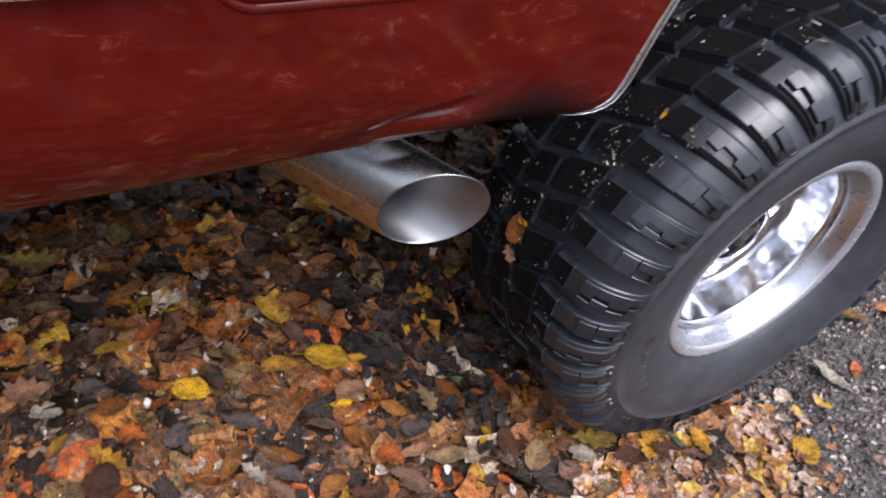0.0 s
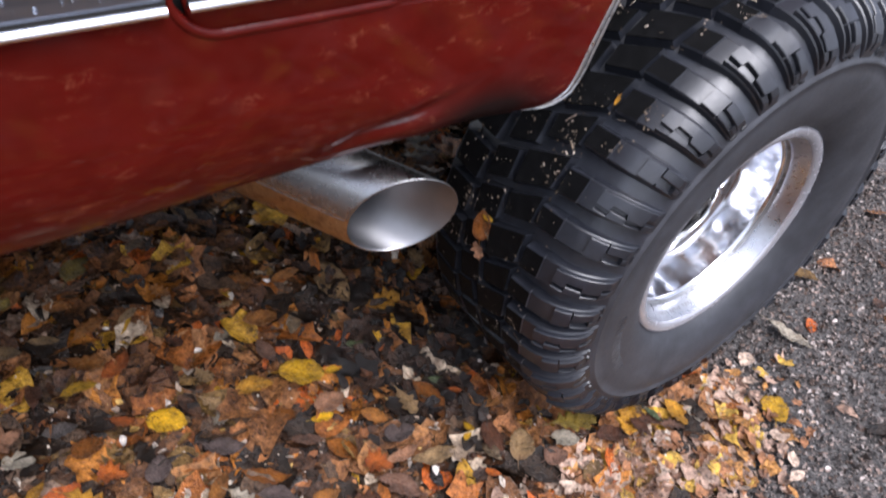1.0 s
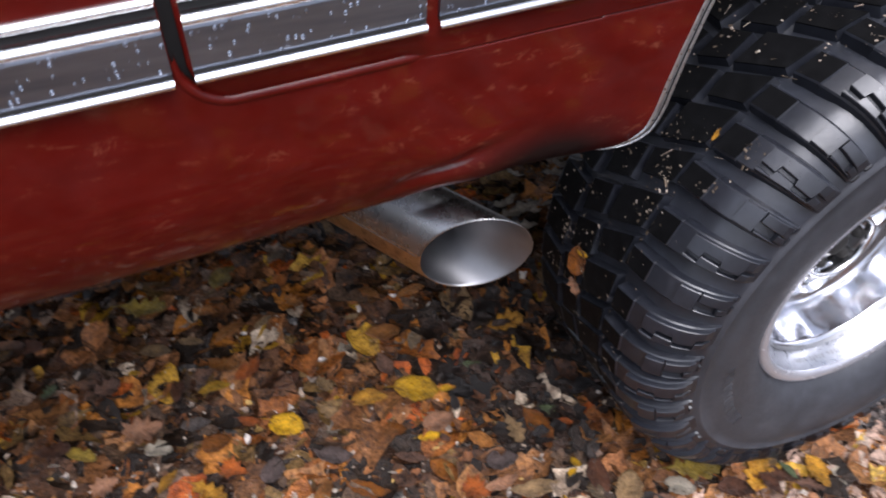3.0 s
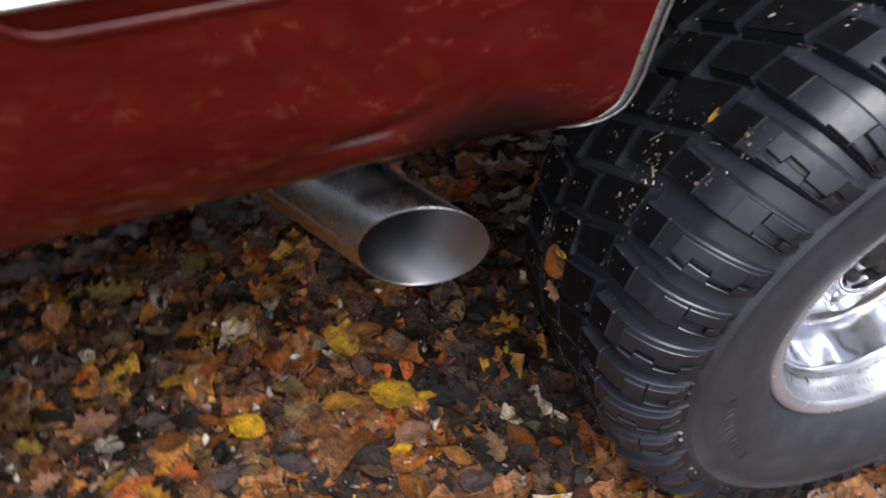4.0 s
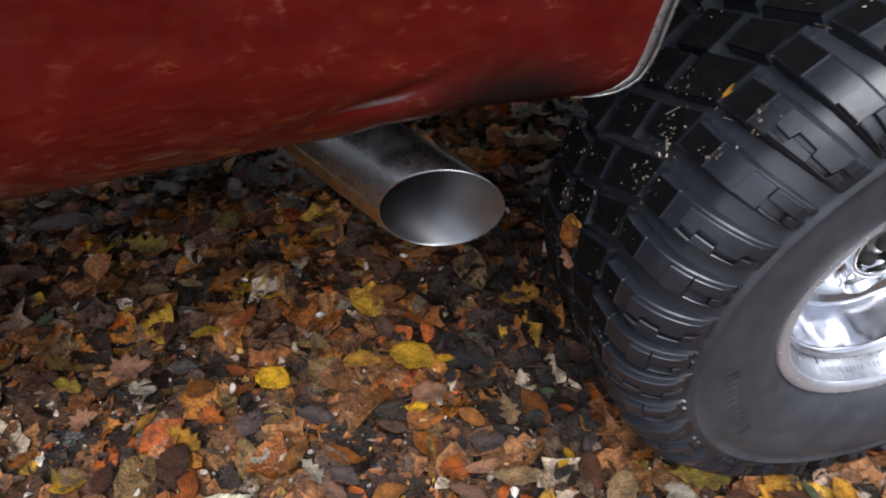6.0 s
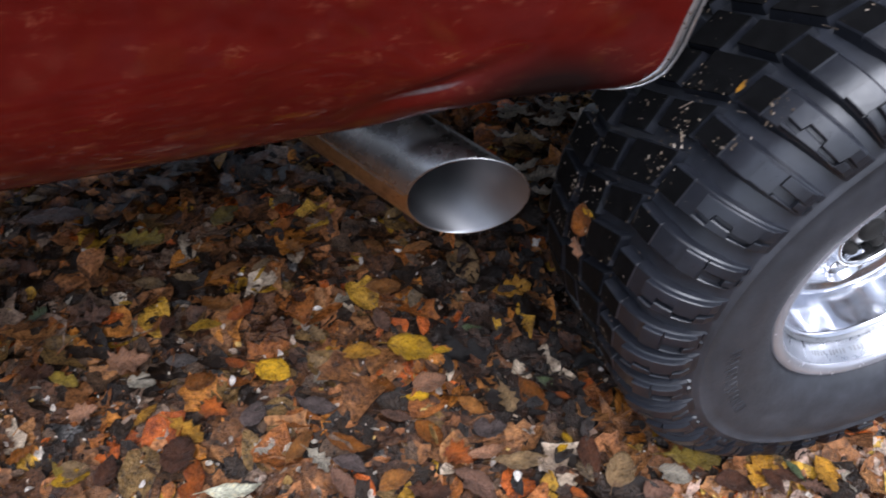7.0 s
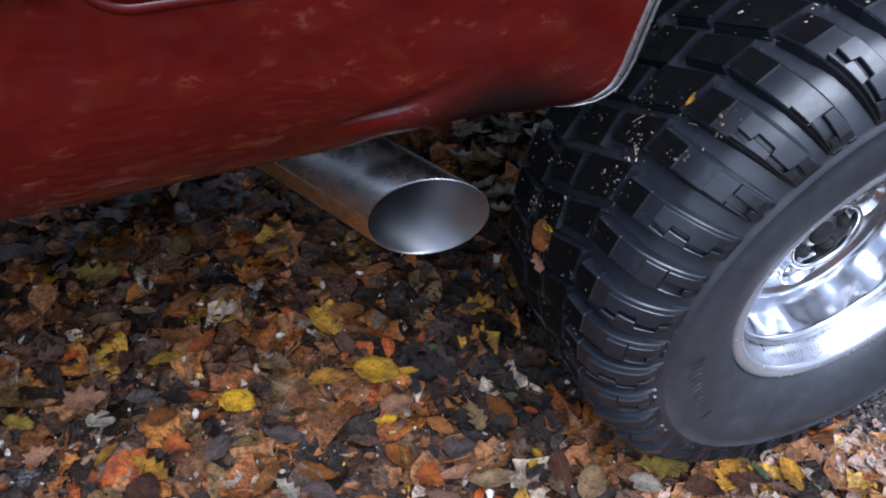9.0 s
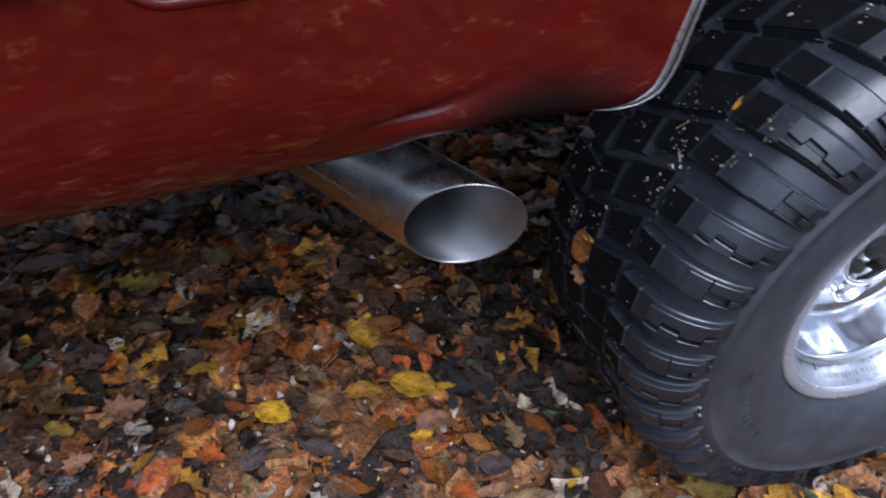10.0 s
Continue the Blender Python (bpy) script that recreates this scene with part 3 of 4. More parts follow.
def wheel():
    def inward(prof):
        """The bands inside the broad lip."""
        return [(y, r - 0.0075 * smoothstep(0.150, 0.180, r)) for y, r in prof]

    bm = bmesh.new()
    lathe(bm, [(0.020, 0.1865), (0.0030, 0.1876), (0.0008, 0.1884), (-0.0006, 0.1894), (-0.0030, 0.1925), (-0.0045, 0.1990), (-0.0042, 0.2050), (-0.001, 0.2082), (0.006, 0.2090), (0.016, 0.2065),
               (0.018, 0.196), (0.030, 0.192), (0.250, 0.192), (0.262, 0.206)], 128, AXLE)
    whl = part("wheel", bm, RIM_LIP, car, "polished aluminium wheel with a mud-terrain tyre")

    # polished barrel and centre disc
    bm = bmesh.new()
    lathe(bm, inward([(0.0025, 0.1955), (0.006, 0.1938), (0.0205, 0.1880), (0.028, 0.1840), (0.036, 0.1825)]), 128, AXLE)
    part("rim_face", bm, RIM_FACE, whl, "brushed outer band of the rim")
    bm = bmesh.new()
    lathe(bm, inward([(0.036, 0.1825), (0.0385, 0.1795), (0.041, 0.174), (0.047, 0.1725), (0.056, 0.1725), (0.070, 0.169), (0.092, 0.163), (0.112, 0.156),
               (0.122, 0.148), (0.126, 0.138)]), 128, AXLE)
    for v in bm.verts:
        # shallow flutes round the deep part of the barrel
        if 0.045 < v.co.y < 0.115:
            th = math.atan2(v.co.z - AXLE[2], v.co.x - AXLE[0])
            k = 1 + 0.011 * math.sin(15 * th) * math.sin(math.pi * (v.co.y - 0.045) / 0.07)
            v.co.x, v.co.z = AXLE[0] + (v.co.x - AXLE[0]) * k, AXLE[2] + (v.co.z - AXLE[2]) * k
    part("rim_barrel", bm, RIM_POLISH, whl, "mirror-polished rim barrel")
    # small worn marks stamped in the band, too worn to read
    bm = bmesh.new()
    for k in range(16):
        th, half, tall = 246.0 + 2.05 * k, 0.62 if k % 3 else 0.42, 0.0026 if k % 4 else 0.0018
        if k in (5, 11):
            continue
        rows = []
        for d in (-half, half):
            row = []
            for o, q in ((0.0012, -1.0), (-0.0006, -0.7), (-0.0006, 0.7), (0.0012, 1.0)):
                r = 0.1882 + tall * q
                y = 0.0205 - (r - 0.1880) * 2.5 + o
                r -= 0.0075
                row.append((AXLE[0] + r * math.cos(radians(th + d)), y, AXLE[2] + r * math.sin(radians(th + d))))
            rows.append(row)
        grid_faces(bm, rows)
    tagged(part("rim_mark", bm, SOOT, whl, "small grey stamped marks on the rim band", smooth=False), kind="stuff")
    bm = bmesh.new()
    lathe(bm, inward([(0.0335, 0.1826), (0.0345, 0.1816), (0.0375, 0.1800), (0.0390, 0.1780), (0.0398, 0.1790)]), 128, AXLE)
    part("rim_seam", bm, SOOT, whl, "dark seam round the rim barrel")
    bm = bmesh.new()
    lathe(bm, [(0.134, 0.150), (0.122, 0.147), (0.104, 0.1415), (0.0985, 0.1385), (0.0965, 0.134), (0.0975, 0.128), (0.1015, 0.121), (0.1035, 0.110), (0.1025, 0.095), (0.100, 0.060)], 128, AXLE)
    part("centre_disc", bm, RIM_POLISH, whl, "polished dished centre disc")
    # round pockets beside the hub
    for k in range(3):
        a = radians(120 * k + 30)
        px, pz = 0.076 * math.cos(a), 0.076 * math.sin(a)
        bm = bmesh.new()
        lathe(bm, [(0.104, 0.0335), (0.0925, 0.0330), (0.0905, 0.0315), (0.0915, 0.0300), (0.104, 0.027), (0.110, 0.020), (0.111, 0.0)], 40, (px, 0.0, AXLE[2] + pz))
        part("lug_pocket", bm, RIM_POLISH, whl)
        bm = bmesh.new()
        lathe(bm, [(0.1105, 0.0115), (0.098, 0.0115), (0.096, 0.009), (0.096, 0.0)], 6, (px, 0.0, AXLE[2] + pz))
        part("lug_nut", bm, SOOT, whl, smooth=False)
    # hub ring with the dark hub inside
    bm = bmesh.new()
    lathe(bm, [(0.112, 0.0600), (0.080, 0.0600), (0.0755, 0.0585), (0.0745, 0.0560), (0.0755, 0.0535), (0.080, 0.0520), (0.112, 0.0510)], 64, AXLE)
    part("hub_ring", bm, CHROME, whl, "chrome hub ring")
    bm = bmesh.new()
    lathe(bm, [(0.109, 0.0515), (0.108, 0.034), (0.096, 0.032), (0.090, 0.026), (0.088, 0.0)], 32, AXLE)
    part("hub", bm, SOOT, whl, "dull grey hub face")
    for k in range(6):
        a = radians(60 * k + 12)
        bm = bmesh.new()
        lathe(bm, [(0.108, 0.0095), (0.088, 0.009), (0.084, 0.006), (0.083, 0.0)], 10, (0.0395 * math.cos(a), 0, AXLE[2] + 0.0395 * math.sin(a)))
        part("hub_bolt", bm, BLACK, whl, "greasy black hub bolt")
    bm = bmesh.new()
    lathe(bm, [(0.097, 0.020), (0.084, 0.019), (0.081, 0.014), (0.080, 0.0)], 16, AXLE)
    part("hub_cap", bm, BLACK, whl, "greasy black hub cap")
    bm = bmesh.new()
    a = radians(240.5)
    lathe(bm, [(0.045, 0.006), (0.030, 0.006), (0.028, 0.0062), (0.020, 0.0042), (0.016, 0.003), (0.016, 0.0)], 12, (0.180 * math.cos(a), 0.008, AXLE[2] + 0.180 * math.sin(a)))
    part("valve", bm, TREAD, whl, "short black rubber valve stem")

    # tyre carcass
    bm = bmesh.new()
    prof = [(0.014, 0.203), (0.002, 0.2075), (-0.004, 0.2115), (-0.014, 0.222), (-0.024, 0.245), (-0.031, 0.272), (-0.0340, 0.295), (-0.0335, 0.312), (-0.0310, 0.3255),
            (-0.0335, 0.3275), (-0.0340, 0.3300), (-0.0310, 0.3325), (-0.0290, 0.3380), (-0.0250, 0.3500), (-0.0170, 0.3640), (-0.0045, 0.3790), (0.010, 0.3890), (0.024, 0.3938), (0.08, 0.3965), (0.135, 0.3975), (0.19, 0.3965),
            (0.250, 0.3935), (0.262, 0.386), (0.276, 0.370), (0.290, 0.345), (0.300, 0.300), (0.296, 0.25), (0.268, 0.205)]
    lathe(bm, prof, 180, AXLE)
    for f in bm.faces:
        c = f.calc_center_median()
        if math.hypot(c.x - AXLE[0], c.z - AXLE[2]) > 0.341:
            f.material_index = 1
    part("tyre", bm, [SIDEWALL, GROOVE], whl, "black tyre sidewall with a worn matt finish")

    # raised marks on the sidewall, too worn to read
    for first, count, r0, r1 in ((186, 13, 0.276, 0.296),):
        bm = bmesh.new()
        for k in range(count):
            th = first + 2.6 * k
            for d, lo, hi in ((0.0, r0, r1), (1.0, r0 + 0.3 * (r1 - r0) * (k % 3), r1 - 0.25 * (r1 - r0) * (k % 2))):
                rows = []
                for r in (lo, hi):
                    y = -0.0322 - 0.0016 * (1 - abs(r - 0.292) / 0.02)
                    rows.append([(AXLE[0] + r * math.cos(radians(th + d + e)), y + o, AXLE[2] + r * math.sin(radians(th + d + e))) for e, o in ((-0.1, 0.003), (0.0, -0.0009), (0.45, -0.0009), (0.55, 0.003))])
                grid_faces(bm, rows)
        tagged(part("sidewall_mark", bm, TREAD, whl, "worn raised marks on the sidewall", smooth=False), kind="stuff")

    # tread: shoulder lugs that run down the side, and rows of blocks; each kind built once and turned round the axle
    def at(th, y, r):
        return (r * math.cos(radians(th)), y, r * math.sin(radians(th)))

    def block(bm, outline, low=0.391):
        """A tread block from its outline (turn in degrees, y), with slanting walls and a worn edge."""
        cy = sum(p[1] for p in outline) / len(outline)
        ct = sum(p[0] for p in outline) / len(outline)
        loops = []
        for shrink, h in ((1.06, None), (0.93, 0.0016), (0.905, 0.0)):
            loop = []
            for th, y in outline:
                t2, y2 = ct + (th - ct) * shrink, cy + (y - cy) * shrink
                loop.append(bm.verts.new(at(t2, y2, low if h is None else crown(y2) - h)))
            loops.append(loop)
        n = len(outline)
        for a, b in zip(loops, loops[1:]):
            for j in range(n):
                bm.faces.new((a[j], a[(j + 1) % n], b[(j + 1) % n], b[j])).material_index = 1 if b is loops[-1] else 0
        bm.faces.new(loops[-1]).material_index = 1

    def bar(bm, stations, tops=0, e=0.28, drop=0.0016, spread=1.6):
        """A shoulder lug: stations of (y, top radius, y and radius of its foot, first turn, last turn)."""
        rows = []
        for y, rt, y2, rb, t0, t1 in stations:
            rows.append([at(t0 - spread * e, y2, rb), at(t0, y + 0.4 * drop, rt - drop), at(t0 + e, y, rt), at(t1 - e, y, rt),
                         at(t1, y + 0.4 * drop, rt - drop), at(t1 + spread * e, y2, rb)])
        vs = grid_faces(bm, rows)
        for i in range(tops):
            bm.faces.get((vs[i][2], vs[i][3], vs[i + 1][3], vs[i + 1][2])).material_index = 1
        bm.faces.new(list(reversed(vs[0])))
        bm.faces.new(vs[-1])

    # the shoulder from the edge of the tread down the side: y and radius
    SHOULDER = [(0.046, 0.4085), (0.034, 0.4070), (0.022, 0.4045), (0.012, 0.4010), (0.004, 0.3968), (-0.005, 0.3910), (-0.0125, 0.3840), (-0.0195, 0.3760), (-0.0260, 0.3645),
                (-0.0295, 0.3550), (-0.0312, 0.3450), (-0.0310, 0.3380)]

    def shoulder(s, out=0.0):
        """A point of the shoulder, s 0 at the tread's edge and 1 at the foot, lifted off the face by out."""
        n = len(SHOULDER) - 1
        i = min(n - 1, max(0, int(s * n)))
        f = s * n - i
        (y0, r0), (y1, r1) = SHOULDER[i], SHOULDER[i + 1]
        ln = math.hypot(y1 - y0, r1 - r0)
        return y0 + (y1 - y0) * f + out * (r1 - r0) / ln, r0 + (r1 - r0) * f - out * (y1 - y0) / ln

    def plate(rows, out=0.0070):
        """A raised plate on the side of a lug, from rows of its place down the shoulder and its first and last turn."""
        bm = bmesh.new()
        bar(bm, [(*shoulder(q, out * (1 - 0.85 * smoothstep(0.74, 0.95, q))), *shoulder(q, -0.004), a0, a1) for q, a0, a1 in rows], 0, 0.16, 0.0010)
        return finish(bm, "lug_plate")

    def finish(bm, name):
        bmesh.ops.triangulate(bm, faces=[f for f in bm.faces if len(f.verts) > 4])
        bmesh.ops.recalc_face_normals(bm, faces=bm.faces)
        me = bpy.data.meshes.new(name)
        bm.to_mesh(me)
        bm.free()
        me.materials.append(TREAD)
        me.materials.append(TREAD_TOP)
        me.polygons.foreach_set("use_smooth", [True] * len(me.polygons))
        me.set_sharp_from_angle(angle=radians(14))
        return me

    def lug(tops, first, last, foot, edge):
        """A shoulder lug: black on top, then a grey face stepped down, to its foot. first, last: turns at the top and at the foot."""
        bm = bmesh.new()
        st = []
        for y, f in tops:
            st.append((y, crown(y), y + (0.003 if not st else 0.0), 0.391, first[0] + f * (edge[0] - first[0]), last[0] + f * (edge[1] - last[0])))
        for k in range(15):
            q = foot * k / 14
            y, r = shoulder(q)
            st.append((y, r, y + 0.004 + 0.012 * q, r - 0.013 + 0.006 * q, edge[0] + q * (first[1] - edge[0]), edge[1] + q * (last[1] - edge[1])))
        bar(bm, st, len(tops) - 1, spread=2.4)
        return finish(bm, "shoulder_lug")

    def long_lug():
        """Its side is split by a stepped slit."""
        def ed(q, side):
            return (-0.1 - 2.3 * q) if side < 0 else (5.3 - 2.2 * q)
        body = lug([(0.080, 0.0), (0.064, 0.5), (0.047, 1.0)], (0.6, -2.4), (6.0, 3.1), 1.0, (-0.1, 5.3))
        zig = [(0.18, 2.9), (0.26, 2.9), (0.33, 2.9), (0.345, 1.6), (0.43, 1.55), (0.52, 1.5), (0.535, 2.5), (0.62, 2.4), (0.70, 2.3), (0.715, 0.8), (0.80, 0.7), (0.89, 0.6)]
        return [body, plate([(q, ed(q, -1) + 0.45, a) for q, a in zig]), plate([(q, a + 0.85, ed(q, 1) - 0.45) for q, a in zig])]

    def short_lug():
        """A broad plain face, a square recess below it and two steps at its foot."""
        def ed(q, side):
            return (-0.2 - 1.9 * q) if side < 0 else (4.3 - 1.3 * q)
        body = lug([(0.086, 0.0), (0.066, 0.5), (0.047, 1.0)], (0.2, -2.1), (4.7, 3.0), 0.90, (-0.2, 4.3))
        low = (0.555, 0.63, 0.70, 0.77, 0.84)
        return [body, plate([(q, ed(q, -1) + 0.4, ed(q, 1) - 0.4) for q in (0.34, 0.41, 0.48, 0.54)], 0.0062), plate([(q, ed(q, -1) + 0.4, 1.0) for q in low], 0.0062),
                plate([(q, 2.75, ed(q, 1) - 0.4) for q in low], 0.0062), plate([(q, 1.2, 2.55) for q in (0.73, 0.785, 0.84)], 0.0062),
                plate([(q, -1.9, -0.6) for q in (0.925, 0.95, 0.975)], 0.0035), plate([(q, 0.9, 2.5) for q in (0.925, 0.95, 0.975)], 0.0035)]

    def middle_block(*outline):
        bm = bmesh.new()
        block(bm, outline)
        return finish(bm, "tread_block")

    def inner_lug(q, w):
        bm = bmesh.new()
        block(bm, [(q, 0.208), (q + w, 0.211), (q + w - 0.4, 0.266), (q - 0.4, 0.266)])
        bar(bm, [(0.2665, crown(0.268), 0.258, 0.391, q - 0.4, q + w - 0.4), (0.279, 0.396, 0.268, 0.380, q - 0.6, q + w - 0.8), (0.294, 0.366, 0.282, 0.356, q - 0.7, q + w - 1.2)])
        return finish(bm, "inner_lug")

    kinds = [(me.name.split(".")[0], me, 0.0) for me in long_lug()] + [(me.name.split(".")[0], me, 9.0) for me in short_lug()]
    kinds += [
             ("tread_block", middle_block((-1.2, 0.0870), (6.3, 0.0895), (10.4, 0.1500), (2.7, 0.1540)), 0.0),
             ("tread_block", middle_block((7.9, 0.0905), (14.3, 0.0910), (16.8, 0.1400), (11.8, 0.1460)), 0.0),
             ("tread_block", middle_block((11.9, 0.1530), (18.9, 0.1475), (21.5, 0.1930), (14.4, 0.1985)), 0.0),
             ("tread_block", middle_block((3.9, 0.1630), (10.3, 0.1575), (12.8, 0.1965), (6.0, 0.2020)), 0.0),
             ("inner_lug", inner_lug(8.0, 7.2), 0.0), ("inner_lug", inner_lug(16.8, 6.6), 0.0)]
    pitch = 720 / LUGS
    for k in range(LUGS // 2):
        for name, me, shift in kinds:
            ob = new(name, me)
            ob.parent = whl
            ob.matrix_basis = Matrix.Translation(AXLE) @ pose(0, 0, 0, 0, -(152.0 + pitch * k + 0.5 * math.sin(2.1 * k) + shift), 0)
    return whl


wheel()
# the other three wheels that carry the car, plain
for x, y, turn in ((-2.8, 0.13, 1), (-2.8, 1.64, -1), (0.0, 1.64, -1)):
    bm = bmesh.new()
    lathe(bm, [(-0.15 * turn, 0.06), (-0.12 * turn, 0.15), (-0.15 * turn, 0.205), (-0.165 * turn, 0.29), (-0.15 * turn, 0.36), (-0.11 * turn, 0.403), (0.11 * turn, 0.403), (0.15 * turn, 0.36),
               (0.165 * turn, 0.29), (0.13 * turn, 0.2), (0.10 * turn, 0.06)], 64, (x, y, 0.405))
    part("wheel", bm, SIDEWALL, car, "black off-road tyre")

# ---- leaves ----
OVAL = [(-0.50, 0.0), (-0.36, 0.13), (-0.15, 0.21), (0.08, 0.22), (0.28, 0.15), (0.42, 0.06), (0.50, 0.0), (0.42, -0.06), (0.28, -0.15), (0.08, -0.22), (-0.15, -0.21), (-0.36, -0.13)]
OAK = [(-0.50, 0.0), (-0.34, 0.06), (-0.26, 0.17), (-0.14, 0.10), (-0.04, 0.24), (0.08, 0.13), (0.20, 0.25), (0.28, 0.13), (0.40, 0.14), (0.50, 0.0), (0.40, -0.14), (0.28, -0.13),
       (0.20, -0.25), (0.08, -0.13), (-0.04, -0.24), (-0.14, -0.10), (-0.26, -0.17), (-0.34, -0.06)]
EGG = [(-0.46, 0.0), (-0.42, 0.14), (-0.28, 0.28), (-0.06, 0.33), (0.16, 0.30), (0.34, 0.20), (0.46, 0.07), (0.50, 0.0), (0.45, -0.08), (0.33, -0.21), (0.14, -0.31), (-0.08, -0.33), (-0.30, -0.27), (-0.43, -0.13)]
LONG = [(-0.50, 0.0), (-0.38, 0.08), (-0.18, 0.15), (0.05, 0.17), (0.25, 0.12), (0.40, 0.05), (0.52, 0.0), (0.40, -0.06), (0.24, -0.13), (0.03, -0.16), (-0.20, -0.14), (-0.38, -0.07)]
MAPLE = [(-0.42, 0.0), (-0.34, 0.12), (-0.40, 0.30), (-0.20, 0.24), (-0.08, 0.46), (0.04, 0.26), (0.20, 0.36), (0.22, 0.16), (0.40, 0.14), (0.54, 0.0), (0.38, -0.12), (0.24, -0.18),
         (0.18, -0.38), (0.02, -0.25), (-0.10, -0.45), (-0.20, -0.22), (-0.40, -0.28), (-0.34, -0.11)]
CURLED = [(-0.50, 0.0), (-0.30, 0.16), (-0.12, 0.10), (0.05, 0.24), (0.22, 0.10), (0.36, 0.13), (0.50, 0.0), (0.30, -0.07), (0.14, -0.20), (-0.06, -0.12), (-0.26, -0.19)]
rng = np.random.default_rng(7)


def outline(n):
    """A leaf's outline at random: oval, pointed, or with three to seven lobes, often torn."""
    a = np.linspace(0, 2 * math.pi, n, endpoint=False)
    wide = rng.uniform(0.22, 0.40)
    x, y = 0.5 * np.cos(a), wide * np.sin(a)
    y = y * (1 - 0.45 * np.cos(a) ** 2)
    if rng.random() < 0.45:
        lobes = rng.integers(4, 8)
        k = 1 + rng.uniform(0.12, 0.32) * np.cos(lobes * a + rng.uniform(0, 6.28))
        x, y = x * k, y * k * 1.2
    k = 1 + rng.normal(0, 0.07, n)
    p = np.stack([x * k, y * k], 1)
    if rng.random() < 0.25:
        cut = rng.integers(n)
        p[cut] *= 0.25
        p[(cut + 1) % n] *= 0.5
    return p


def scatter(name, count, place, size, mat, label, category, tilt=0.35, lift=0.018, curl=0.5):
    """Many leaves in one mesh: each a fan of its outline round the midrib, curled, folded and tilted."""
    verts, faces = [], []
    base = 0
    for i in range(count):
        xy = place()
        if xy is None:
            continue
        s = size()
        n = 14 if s > 0.02 else 8 if s > 0.012 else 5
        p = np.zeros((n + 1, 3))
        p[:n, :2] = outline(n)
        p[:, 2] = rng.uniform(-curl, curl) * p[:, 0] ** 2 + rng.uniform(-0.3 * curl, 1.6 * curl) * p[:, 1] ** 2 + rng.uniform(0, 0.5) * np.abs(p[:, 1]) + rng.normal(0, 0.022, n + 1)
        p[n, 2] = -0.01
        p *= s
        a, tx, ty = rng.uniform(0, 6.283), rng.normal(0, tilt), rng.normal(0, tilt)
        m = np.array(Euler((tx, ty, a)).to_matrix())
        p = p @ m.T
        p[:, 2] += 0.002 - p[:, 2].min() + lift * rng.random() ** 1.5 + bank(xy[1])
        p[:, :2] += xy
        verts.append(p)
        faces += [(base + n, base + j, base + (j + 1) % n) for j in range(n)]
        base += n + 1
    me = bpy.data.meshes.new(name)
    me.from_pydata(np.concatenate(verts).tolist(), [], faces)
    me.materials.append(mat)
    me.polygons.foreach_set("use_smooth", [True] * len(me.polygons))
    ob = new(name, me)
    tagged(ob, label, category, kind="stuff")
    return ob


def border(x, y):
    """How much of the ground the leaves cover, 0 on the uncovered asphalt beside the tyre."""
    if y > 0.30:
        return 1.0
    b = 0.12 + 0.25 * max(0.0, y) if y > -0.14 else -0.12
    b += 0.03 * math.sin(19 * y + 1.0) + 0.02 * math.sin(41 * y)
    return 1 - smoothstep(b - 0.10, b + 0.05, x)


def place_leaf():
    x, y = rng.uniform(-2.3, 1.5), rng.uniform(-0.95, 2.5)
    edge = min(x + 2.3, 1.5 - x, y + 0.95, 2.5 - y)
    if rng.random() > smoothstep(0.0, 0.55, edge + 0.08 * math.sin(7 * x) + 0.08 * math.sin(6 * y)):
        return None
    if rng.random() > border(x, y) * 0.97 + 0.015:
        return None
    return x, y


def place_near():
    x, y = rng.uniform(-1.5, 0.4), rng.uniform(-0.4, 1.2)
    return (x, y) if rng.random() < border(x, y) else None


def place_far():
    x, y = rng.uniform(-4.6, 3.6), rng.uniform(-4.6, -0.55)
    far = math.hypot((x + 0.5) / 4.0, (y + 0.9) / 3.4) + 0.08 * math.sin(5 * x) + 0.08 * math.sin(4 * y)
    return (x, y) if rng.random() < 0.75 * (1 - smoothstep(0.55, 1.05, far)) * smoothstep(-0.5, -0.85, y) else None


def leaf_size():
    return 0.040 + 0.066 * rng.random() ** 1.7


scatter("leaf_bed", 4200, place_near, lambda: rng.uniform(0.045, 0.085), MUSH, "dark sodden leaves packed flat on the ground", "fallen leaves", 0.06, 0.003, 0.15)
scatter("leaf_litter", 20000, place_leaf, leaf_size, LITTER, "wet brown and orange autumn leaves covering the ground", "fallen leaves", 0.17, 0.012, 0.44)
scatter("leaf_scraps", 6000, place_near, lambda: 0.008 + 0.030 * rng.random() ** 1.6, LITTER, "small torn scraps of wet leaves on the ground", "leaf scraps", 0.25, 0.018)


def place_fleck():
    x, y = rng.uniform(-1.3, 0.0), rng.uniform(-0.2, 0.75)
    return (x, y) if rng.random() < border(x, y) * (1 - 0.8 * smoothstep(0.25, 0.75, y)) else None


scatter("leaf_flecks", 2200, place_fleck, lambda: 0.005 + 0.017 * rng.random() ** 2, FLECK, "small pale flecks of torn leaf on the litter", "leaf scraps", 0.4, 0.030)


def place_chaff():
    x, y = rng.normal(-0.13, 0.15), rng.normal(-0.12, 0.075)
    return (x, y) if y < -0.035 or x < -0.3 else None


scatter("leaf_chaff", 2600, place_chaff, lambda: 0.012 + 0.034 * rng.random() ** 1.6, CHAFF, "pale pinkish and orange crumbs of leaves beside the tyre", "leaf scraps", 0.2, 0.020)


